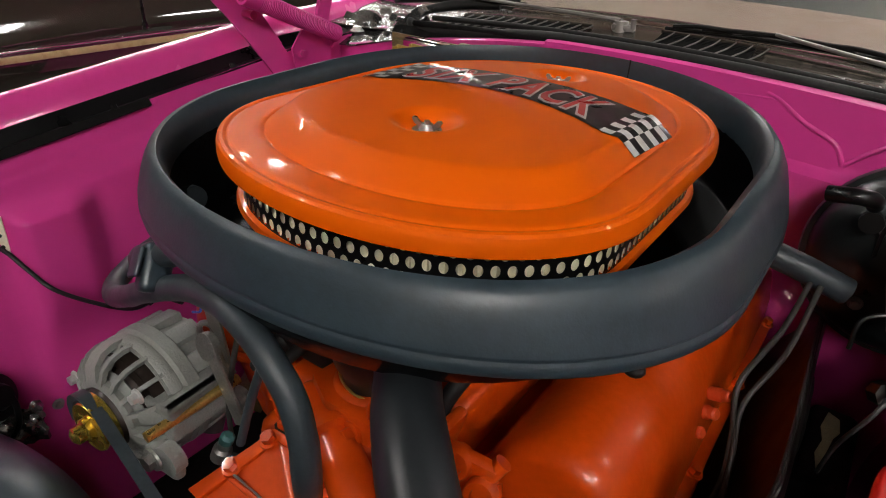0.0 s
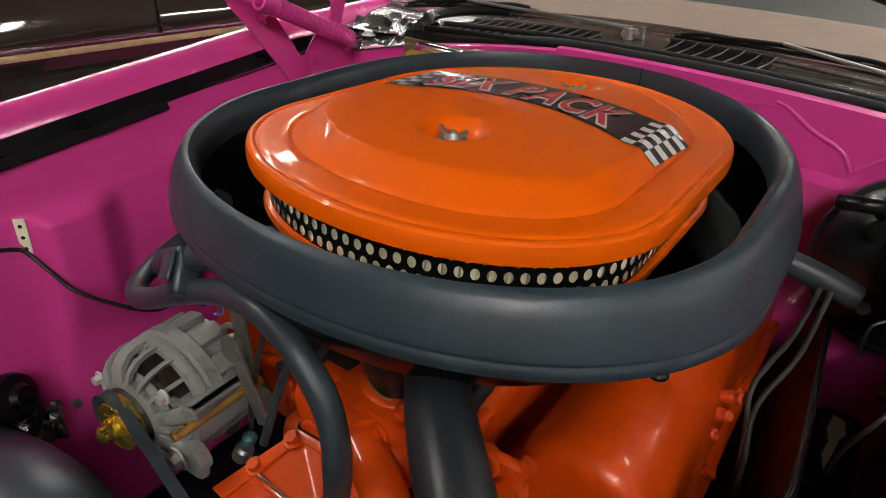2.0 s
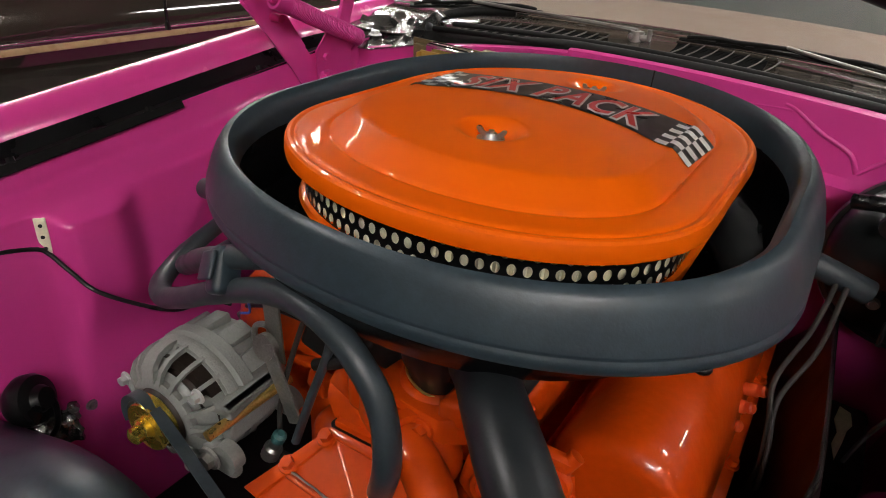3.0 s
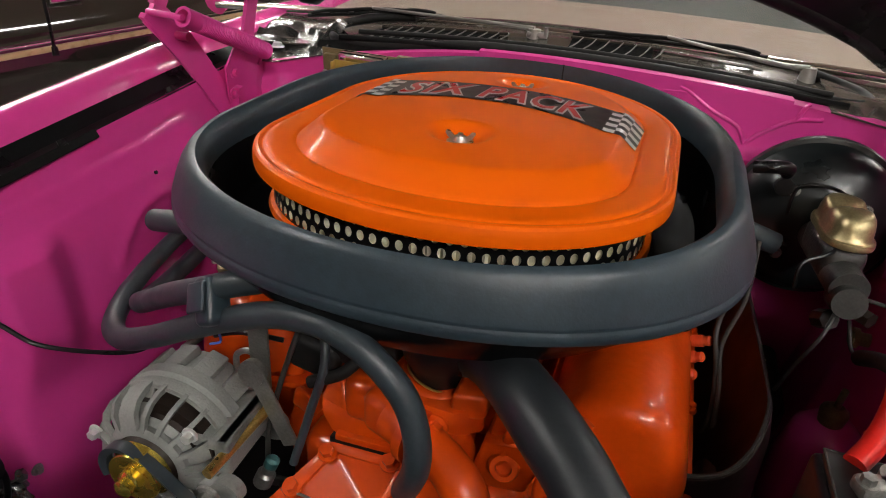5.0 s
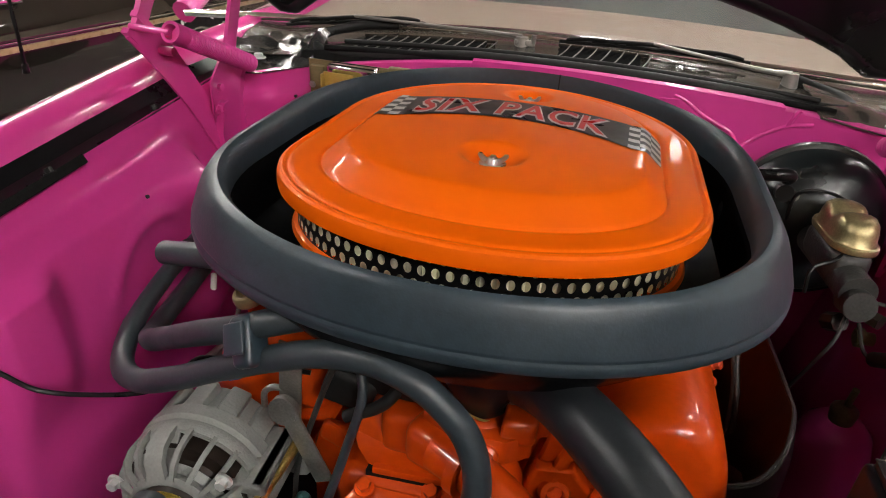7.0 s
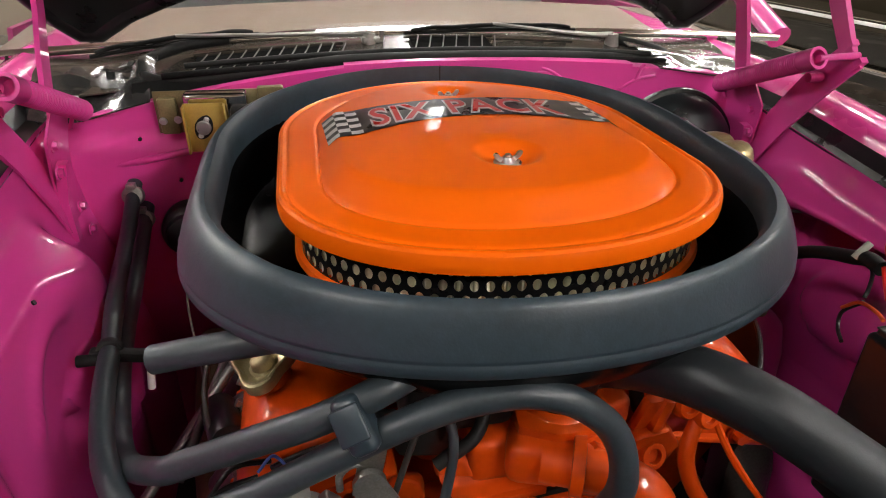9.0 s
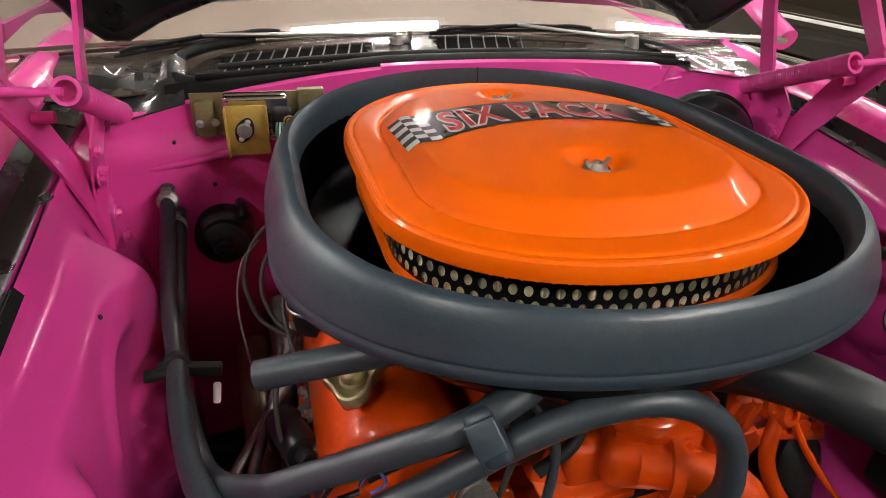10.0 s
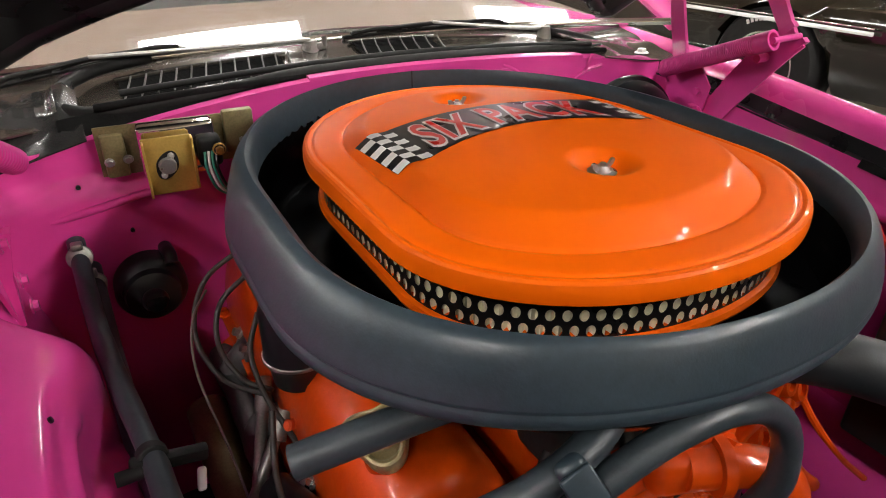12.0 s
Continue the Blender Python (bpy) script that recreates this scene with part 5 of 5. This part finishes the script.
part("foil", shape((sheet, lambda u, v: (-0.414 + 0.013 * noise.noise(V(u * 5.0, v * 5.0, 2)) + 0.010 * math.sin(u * 2.6), -0.388 + 0.056 * u + 0.006 * noise.noise(V(v * 4, 0, 5)), 0.578 - 0.058 * v - 0.016 * u + 0.008 * noise.noise(V(u * 4, 3, 0))), lin(0, 1, 22), lin(0, 1, 22), 0.0006)), CRUMPLED, horn, "crumpled silvery foil", 20)
solid("horn_wire", shape((tube, [(-0.40, -0.362, 0.606), (-0.392, -0.360, 0.585), (-0.396, -0.362, 0.555), (-0.404, -0.370, 0.535), (-0.416, -0.376, 0.52)], 0.0035, 10, 8)), BLACK, "black wire hanging from the horn", "wire")
solid("fender_screw", shape((bolt, pose(-0.4225, -0.310, 0.532, 0, 90, 0), 0.005, 0.005)), DULLSTEEL, "small steel screw head on the fender", "screw")

# ---- firewall equipment on the passenger side ----
mod = thing("ignition_module", (-0.285, 0.268, 0.86), "gold and chrome ignition module on an olive bracket", "ignition module")
part("bracket", shape((box, (0.165, 0.003, 0.058), pose(-0.285, 0.272, 0.898, 4, 0, -2), 0.001), (box, (0.024, 0.012, 0.050), pose(-0.351, 0.272, 0.894, 4, 0, 0), 0.003), (box, (0.035, 0.012, 0.052), pose(-0.215, 0.266, 0.905, 4, 0, 0), 0.003)), OLIVEDARK, mod, "olive zinc-plated steel bracket")
part("case", shape((box, (0.082, 0.022, 0.062), pose(-0.286, 0.258, 0.897, 4, 0, -3), 0.005, 3)), CHROME, mod, "bright metal module case")
part("heat_sink", shape((box, (0.050, 0.003, 0.066), pose(-0.300, 0.2345, 0.886, 4, 0, -3), 0.0006), (box, (0.0025, 0.016, 0.064), pose(-0.3245, 0.2325, 0.885, 4, 0, -3), 0.0005), (box, (0.0025, 0.012, 0.060), pose(-0.2745, 0.2305, 0.887, 4, 0, -3), 0.0005)), GOLDPLATE, mod, "gold heat sink plate")
part("insulator", shape((plate, [(0.0115 * math.cos(a), 0.0175 * math.sin(a) * (0.62 + 0.38 * abs(math.sin(a)))) for a in (2 * math.pi * k / 28 for k in range(28))], 0.001, pose(-0.303, 0.2328, 0.887, 94, 0, -3) @ pose(0, 0, 0, 0, 0, -25))), BLACKMATT, mod, "thin dark insulating washer")
part("transistor", shape((lathe, [(0.0, 0.0055), (0.0085, 0.0055), (0.0094, 0.0045), (0.0094, 0.0015), (0.0102, 0.0)], pose(-0.303, 0.233, 0.887, 94, 0, -3), 24), (box, (0.007, 0.028, 0.0016), pose(-0.303, 0.2318, 0.887, 94, 0, -3) @ pose(0, 0, 0, 0, 0, -25), 0.0007)), NUTMETAL, mod, "round bright metal transistor")
for dx, dz in ((0.0052, 0.0112), (-0.0052, -0.0112)):
    part("screw", shape((bolt, pose(-0.303 + dx, 0.231, 0.887 + dz, 94, 0, 0), 0.0022, 0.002)), STEEL, mod)
for x, z in ((-0.358, 0.889), (-0.339, 0.890), (-0.214, 0.895)):
    part("bolt", shape((bolt, pose(x, 0.2635, z, 94, 0, 0), 0.0036, 0.003)), NUTMETAL, mod)
part("connector", shape((box, (0.026, 0.022, 0.036), pose(-0.255, 0.244, 0.894, 4, 0, -3), 0.006, 3), (cyl, 0.006, 0.006, 0.01, pose(-0.247, 0.23, 0.898, 94, 0, 0), 16)), BLACKMATT, mod)
part("connector_screw", shape((bolt, pose(-0.247, 0.227, 0.898, 94, 0, 0), 0.005, 0.005)), BRASS, mod)
for k, (mt, lb) in enumerate(((GREENWIRE, "green"), (WHITE, "white"), (GREENWIRE, "green"), (BLACK, "black"))):
    x = -0.262 + 0.004 * k
    part("lead", shape((tube, [(x, 0.233, 0.895), (x - 0.002, 0.226, 0.88), (x + 0.002, 0.228, 0.862), (x + 0.008, 0.235, 0.848), (x + 0.02, 0.245, 0.835)], 0.0016, 8, 8)), mt, mod, lb + " insulated lead")
blow = thing("blower_motor", (-0.345, 0.25, 0.70), "black blower motor on the pink firewall", "motor")
part("motor_body", shape((lathe, [(0.046, 0.0), (0.046, 0.03), (0.043, 0.036), (0.036, 0.04), (0.034, 0.05), (0.022, 0.055), (0.012, 0.056), (0.010, 0.062), (0.001, 0.063)], pose(-0.347, 0.285, 0.728, 90, 0, 0) @ Matrix.Diagonal((0.9, 0.9, 1, 1)), 40)), BLACKGLOSS, blow)
part("motor_boss", shape((lathe, [(0.014, 0.054), (0.015, 0.062), (0.012, 0.067), (0.006, 0.069), (0.0, 0.069)], pose(-0.347, 0.285, 0.728, 90, 0, 0), 24), (bolt, pose(-0.375, 0.246, 0.735, 90, 0, 0), 0.004, 0.004), (bolt, pose(-0.325, 0.246, 0.712, 90, 0, 0), 0.004, 0.004)), BLACK, blow)
part("motor_vent", shape((tube, [(-0.322, 0.28, 0.768), (-0.320, 0.255, 0.769), (-0.320, 0.245, 0.760)], 0.008, 12, 6)), BLACK, blow)
solid("firewall_bead", shape((tube, [(-0.47, 0.278, 0.822), (-0.43, 0.276, 0.827), (-0.39, 0.274, 0.833), (-0.35, 0.273, 0.840), (-0.30, 0.273, 0.849), (-0.285, 0.276, 0.852)], 0.0048, 10, 6)), PINK, "raised pink bead pressed in the firewall", "trim", kind="structure")
for pts in ([(0.284, 0.294, 0.870), (0.31, 0.293, 0.894), (0.339, 0.291, 0.912), (0.37, 0.288, 0.918)], [(0.185, 0.300, 0.934), (0.201, 0.299, 0.928), (0.232, 0.297, 0.909), (0.27, 0.295, 0.892), (0.284, 0.294, 0.870)], [(0.14, 0.302, 0.925), (0.17, 0.301, 0.927), (0.195, 0.300, 0.928)], [(0.339, 0.291, 0.912), (0.345, 0.289, 0.93), (0.35, 0.289, 0.936)]):
    solid("firewall_bead", shape((tube, pts, 0.0032, 10, 6)), PINK, "raised pink bead pressed in the firewall", "trim", kind="structure")
for x, y, z in ((-0.395, 0.281, 0.862), (-0.352, 0.279, 0.80)):
    solid("firewall_plug", shape((cyl, 0.0024, 0.0024, 0.004, pose(x, y - 0.004, z, 90, 0, 0), 12)), BLACKMATT, "small black plug in the firewall", "plug", "firewall plugs")

# ---- driver side: booster, master cylinder, dark items ----
boost = thing("brake_booster", (0.37, 0.24, 0.76), "round black brake booster on the firewall", "brake booster")
BM = pose(0.378, 0.218, 0.808, 84, 0, 0)
shell = part("booster_shell", shape((lathe, [(0.0, 0.052), (0.03, 0.052), (0.045, 0.046), (0.07, 0.040), (0.088, 0.026), (0.096, 0.012), (0.098, 0.004), (0.104, 0.003), (0.106, -0.003), (0.104, -0.009), (0.098, -0.010), (0.094, -0.03), (0.06, -0.06)], BM, 56)), BLACKGLOSS, boost)
part("vacuum_fitting", shape((tube, [(0.325, 0.165, 0.878), (0.322, 0.148, 0.888), (0.305, 0.14, 0.890), (0.285, 0.145, 0.885)], 0.008, 12, 6), (cyl, 0.011, 0.011, 0.012, BM @ pose(-0.05, 0.045, 0.05), 16)), BLACK, shell)
for a in (0.6, 2.3, 4.0, 5.6):
    part("stud", shape((bolt, BM @ pose(0.055 * math.cos(a), 0.055 * math.sin(a), 0.046), 0.005, 0.006)), DULLSTEEL, shell)
mc = thing("master_cylinder", (0.385, 0.10, 0.80), "brake master cylinder with a brass-gold lid", "master cylinder")
part("reservoir", shape((box, (0.046, 0.096, 0.045), pose(0.385, 0.107, 0.816, 0, 0, 4), 0.014, 4), (rod, (0.378, 0.17, 0.805), (0.392, 0.03, 0.805), 0.02, 20), (cyl, 0.018, 0.017, 0.03, pose(0.392, 0.028, 0.795, 80, 0, 0), 20)), CASTIRON, mc, "grey cast reservoir")
def reservoir_lid(bm):
    """A pressed lid: flat flange, two domes with a saddle between."""
    m = pose(0.386, 0.106, 0.838, 0, 0, 4)
    outline = oval(1.0, 1.0, 1.0, 0.35, 0.35, 2.4, 2.4, 48)
    rows = [(1.0, 0.0), (1.02, 0.003), (1.0, 0.006), (0.93, 0.0065), (0.885, 0.009), (0.86, 0.018), (0.80, 0.0255), (0.68, 0.030), (0.5, 0.032), (0.3, 0.033), (0.1, 0.0335), (0.01, 0.0335)]
    loft(bm, [[m @ V(0.0265 * k * x, 0.052 * k * y, h * 1.13 * (1 - 0.22 * math.exp(-(y * k / 0.16) ** 2) * ease(0.004, 0.02, h))) for x, y in outline] for k, h in rows], caps=True)


lidp = part("reservoir_lid", shape((reservoir_lid,)), BRASSGOLD, mc, "brass-gold pressed lid")
part("wire_bail", shape((tube, [(0.341, 0.173, 0.820), (0.344, 0.168, 0.862), (0.379, 0.165, 0.868), (0.399, 0.128, 0.864), (0.401, 0.113, 0.858), (0.374, 0.063, 0.832), (0.346, 0.048, 0.818), (0.344, 0.041, 0.790)], 0.0022, 8, 8)), BLACK, lidp, "thin dark wire bail")
for pts in ([(0.40, 0.03, 0.80), (0.43, 0.02, 0.80), (0.47, 0.03, 0.79)], [(0.385, 0.02, 0.78), (0.375, 0.0, 0.76), (0.362, 0.0, 0.72), (0.36, 0.03, 0.66)], [(0.40, 0.02, 0.775), (0.405, -0.01, 0.755), (0.44, -0.01, 0.745)]):
    part("brake_line", shape((tube, pts, 0.0022, 8, 8)), CASTIRON, mc)
part("fitting", shape((cyl, 0.011, 0.011, 0.020, pose(0.380, 0.03, 0.766, 60, 0, 20), 8), (cyl, 0.009, 0.009, 0.02, pose(0.410, 0.02, 0.784, 90, 0, 40), 6)), DARKBROWN, mc, "dull steel brake line fitting")
solid("shock_stud", shape((rod, (0.417, 0.004, 0.672), (0.417, 0.0, 0.702), 0.0038, 12), (lathe, [(0.0, 0.005), (0.008, 0.005), (0.014, 0.0), (0.015, -0.004), (0.013, -0.018)], pose(0.417, 0.004, 0.672), 24)), OLIVEDARK, "steel stud with a rubber washer", "stud")
solid("fender_stud", shape((cyl, 0.008, 0.008, 0.02, pose(0.43, 0.06, 0.735, 0, 90, 0), 14), (cyl, 0.012, 0.012, 0.006, pose(0.425, 0.06, 0.735, 0, 90, 0), 14)), OLIVEDARK, "small steel fitting on the fender", "fitting")
# dark pressed shield beside the exhaust, with a grey rim
shield = thing("heat_shield", (0.33, 0.05, 0.6), "scorched brown steel heat shield beside the engine", "heat shield")
SECTION = [(-0.062, 0.60), (-0.045, 0.625), (-0.018, 0.665), (-0.004, 0.712), (0.0, 0.720), (0.004, 0.718), (0.010, 0.69), (0.014, 0.60), (0.014, 0.45)]
LINE = [(0.318, 0.26, 90), (0.322, 0.15, 90), (0.327, 0.03, 90), (0.329, -0.05, 88), (0.328, -0.09, 75), (0.318, -0.125, 50), (0.298, -0.148, 25), (0.27, -0.16, 8), (0.24, -0.165, 0)]
part("shield_shell", shape((lambda bm: loft(bm, [[V(x + o * math.sin(radians(t)), y - o * math.cos(radians(t)), z - 0.05 * ease(-0.08, -0.17, y)) for o, z in SECTION] for x, y, t in spline(LINE, 5)], closed=False),)), DARKBROWN, shield)
part("rim", shape((tube, [(x, y, 0.7195 - 0.05 * ease(-0.08, -0.17, y)) for x, y, t in LINE], 0.0024, 8, 5)), CASTIRON, shield, "grey steel rim")
BX, BY, BZ = 0.324, -0.232, 0.798
bat = thing("battery", (BX + 0.09, BY - 0.13, BZ - 0.2), "black battery with a red cable clamp", "battery")
part("battery_case", shape((box, (0.175, 0.26, 0.20), pose(BX + 0.0875, BY - 0.13, BZ - 0.1), 0.006, 3)), BATTERYBLACK, bat)
part("battery_lid", shape((box, (0.165, 0.25, 0.008), pose(BX + 0.0875, BY - 0.13, BZ + 0.002), 0.003)), BATTERYBLACK, bat)
part("battery_post", shape((cyl, 0.009, 0.008, 0.022, pose(BX + 0.045, BY - 0.035, BZ + 0.015), 16)), DULLSTEEL, bat)
part("cable_clamp", shape((lathe, [(0.009, -0.006), (0.015, -0.006), (0.015, 0.006), (0.009, 0.006)], pose(BX + 0.045, BY - 0.035, BZ + 0.015), 20, False), (box, (0.026, 0.016, 0.012), pose(BX + 0.028, BY - 0.043, BZ + 0.015, 0, 0, 20), 0.003), (bolt, pose(BX + 0.02, BY - 0.048, BZ + 0.02), 0.005, 0.006)), DULLSTEEL, bat, "grey lead cable clamp")
part("red_cable", shape((tube, [(0.347, -0.248, 0.806), (0.361, -0.229, 0.817), (0.371, -0.207, 0.838), (0.373, -0.190, 0.857), (0.393, -0.180, 0.852), (0.43, -0.18, 0.82), (0.47, -0.17, 0.79)], 0.0085, 16, 8)), REDCABLE, bat, "bright red battery cable")


part("worn_rim", shape((rod, (BX + 0.006, BY - 0.005, BZ + 0.0055), (BX + 0.006, BY - 0.10, BZ + 0.0055), 0.0011, 8), (rod, (BX + 0.006, BY - 0.005, BZ + 0.0055), (BX + 0.09, BY - 0.005, BZ + 0.0055), 0.0009, 8)), CASTIRON, bat, "worn grey rim of the battery top")
for k in range(3):
    part("vent_plug", shape((lathe, [(0.0, 0.005), (0.009, 0.005), (0.011, 0.003), (0.011, -0.002)], pose(BX + 0.11, BY - 0.05 - 0.045 * k, BZ + 0.006), 20)), BLACKMATT, bat)
# Black block added in the dark bay only to carry the sticker.
mount = thing("sticker_mount", (0.372, 0.16, 0.45), "added black block under a torn cream sticker", "steering box")
part("mount_block", shape((box, (0.055, 0.15, 0.14), pose(0.372, 0.16, 0.528), 0.012, 3)), BLACKMATT, mount)
part("sticker", shape((plate, [(0.0, 0.052), (0.013, 0.045), (0.016, 0.02), (0.011, 0.006), (0.008, -0.02), (0.002, -0.058), (-0.003, -0.03), (0.001, -0.004), (-0.004, 0.02)], 0.001, pose(0.364, 0.165, 0.5985))), FADED, mount, "torn cream paper sticker")
solid("wiring_harness", shape((tube, [(0.405, -0.028, 0.762), (0.408, -0.059, 0.782), (0.41, -0.09, 0.796), (0.41, -0.116, 0.805), (0.41, -0.136, 0.813), (0.405, -0.159, 0.814)], 0.008, 14, 8, 0.0, 0.12)), BLACKMATT, "black taped wiring harness along the fender", "wiring harness")
clip = thing("harness_clip", (0.402, -0.126, 0.81), "pale grey perforated strap clip on the harness", "clip")
part("clip_band", shape((tube, [(0.402, -0.126, 0.81), (0.408, -0.127, 0.819), (0.415, -0.128, 0.828)], 0.0042, 10, 4)), CLIPGREY, clip)
for pts, mt, r, lb in (([(0.405, -0.142, 0.814), (0.4, -0.155, 0.806), (0.39, -0.165, 0.794), (0.385, -0.168, 0.787)], BLACK, 0.0022, "thin black wire hanging from the harness"), ([(0.39, -0.143, 0.758), (0.385, -0.165, 0.779), (0.375, -0.194, 0.787), (0.365, -0.212, 0.79)], BOOT, 0.0022, "thin orange wire at the battery"), ([(0.39, -0.165, 0.779), (0.39, -0.145, 0.754), (0.385, -0.151, 0.737), (0.375, -0.169, 0.733)], DARKBROWN, 0.0022, "thin brown battery wire"), ([(0.4, -0.165, 0.82), (0.395, -0.175, 0.811), (0.38, -0.197, 0.803)], REDCABLE, 0.003, "short red wire at the battery")):
    solid("battery_wire", shape((tube, pts, r, 8, 8)), mt, lb, "wire", "battery wires")


# ---- neighbouring cars ----
def parked_car(x, face, y0, length, label, paint, stripe):
    """A parked car seen from its flank; face: +1 when its near side looks to +x."""
    t = thing("parked_car", (x - face * 0.9, y0 + length / 2, 0), label, "car", "neighbouring cars")

    def arch(y):
        """Lower edge of the body over the wheels."""
        d = min(abs(y - y0 - length * k) for k in (0.19, 0.80))
        return 0.335 + math.sqrt(0.36 ** 2 - d * d) if d < 0.36 else 0.0

    sec = [(-1.75, 0.25), (-1.8, 0.55), (-1.6, 0.90), (-1.3, 0.96), (-0.9, 0.98), (-0.5, 0.97), (-0.34, 0.94), (-0.21, 0.88), (-0.10, 0.79), (-0.03, 0.70), (0.0, 0.63), (-0.01, 0.50), (-0.05, 0.34), (-0.12, 0.25)]
    rings = []
    for k in lin(0, 1, 110):
        end = 1 - 0.10 * (1 - math.sin(math.pi * min(max(k, 0.001), 0.999)) ** 0.35)
        drop = 0.10 * ease(0.3, 0.0, k) + 0.08 * ease(0.75, 1.0, k)
        rings.append([V(x + face * (-0.9 + (a + 0.9) * end), y0 + length * k, max(b - (drop if b > 0.7 else 0), arch(y0 + length * k))) for a, b in sec])
    part("body", shape((lambda bm: loft(bm, rings, caps=True),)), paint, t)
    cab = []
    for k, w, h in ((0.34, 0.72, 0.90), (0.46, 0.62, 1.30), (0.55, 0.60, 1.34), (0.66, 0.60, 1.32), (0.84, 0.70, 0.92)):
        cab.append([V(x + face * (-0.9 + s * w), y0 + length * k, z) for s, z in ((-1.05, 0.88), (-0.95, h * 0.96), (-0.5, h), (0.5, h), (0.95, h * 0.96), (1.05, 0.88))])
    part("cabin", shape((lambda bm: loft(bm, cab, caps=True),)), GLASSDARK, t, "dark tinted windows")
    part("trim_strip", shape((box, (0.012, length * 0.86, 0.022), pose(x + face * 0.002, y0 + length / 2, 0.610), 0.005)), stripe, t)
    part("thin_strip", shape((box, (0.012, length * 0.86, 0.007), pose(x + face * 0.002, y0 + length / 2, 0.634), 0.002)), CHROME, t)
    part("rocker_trim", shape((box, (0.012, length * 0.6, 0.03), pose(x - face * 0.03, y0 + length / 2, 0.36), 0.004)), CHROME, t)
    part("belt_trim", shape((box, (0.02, length * 0.8, 0.012), pose(x - face * 0.25, y0 + length / 2, 0.905), 0.004)), CHROME, t)
    part("door_handle", shape((box, (0.02, 0.16, 0.02), pose(x - face * 0.055, y0 + length * 0.58, 0.76), 0.006, 3)), CHROME, t, "chrome door handle")
    for k in (0.19, 0.80):
        yw = y0 + length * k
        ty = part("tyre", shape((lathe, [(0.19, -0.11), (0.31, -0.11), (0.335, -0.08), (0.335, 0.08), (0.31, 0.11), (0.19, 0.11)], pose(x - face * 0.13, yw, 0.335, 0, 90, 0), 48)), BLACKMATT, t)
        part("sidewall_marks", shape(*[(box, (0.004, 0.018, 0.026), pose(x - face * 0.02, yw, 0.335) @ Matrix.Rotation(0.10 * j, 4, "X") @ pose(0, 0, 0.272), 0.001) for j in (-5, -4, -3, -2, -1, 0, 1, 2, 3, 4, 5, 27, 28, 29, 30, 31, 32, 33, 34, 35)]), WHITE, ty, "raised white marks on the tyre wall")
        rim = part("rim", shape((lathe, [(0.195, 0.10), (0.205, 0.112), (0.195, 0.112), (0.175, 0.09), (0.165, 0.06), (0.10, 0.055), (0.07, 0.085), (0.0, 0.09)], pose(x - face * 0.13, yw, 0.335, 0, face * 90, 0), 48)), CHROME, ty, "bright wheel rim")
        for j in range(5):
            a = 2 * math.pi * j / 5
            part("spoke", shape((box, (0.05, 0.12, 0.02), pose(x - face * 0.05, yw + 0.12 * math.cos(a), 0.335 + 0.12 * math.sin(a)) @ Matrix.Rotation(face * math.pi / 2, 4, "Y") @ Matrix.Rotation(-a * face, 4, "Z"), 0.008)), DULLSTEEL, rim)


parked_car(-1.95, 1, -1.6, 4.9, "black parked car with a tan side stripe", CARBLACK, TANSTRIPE)
# WHITE here paints the lamp reflection along this car's side trim.
parked_car(3.05, -1, 0.93, 4.9, "dark olive-black parked car with its side reflection painted as a white strip", CAROLIVE, WHITE)
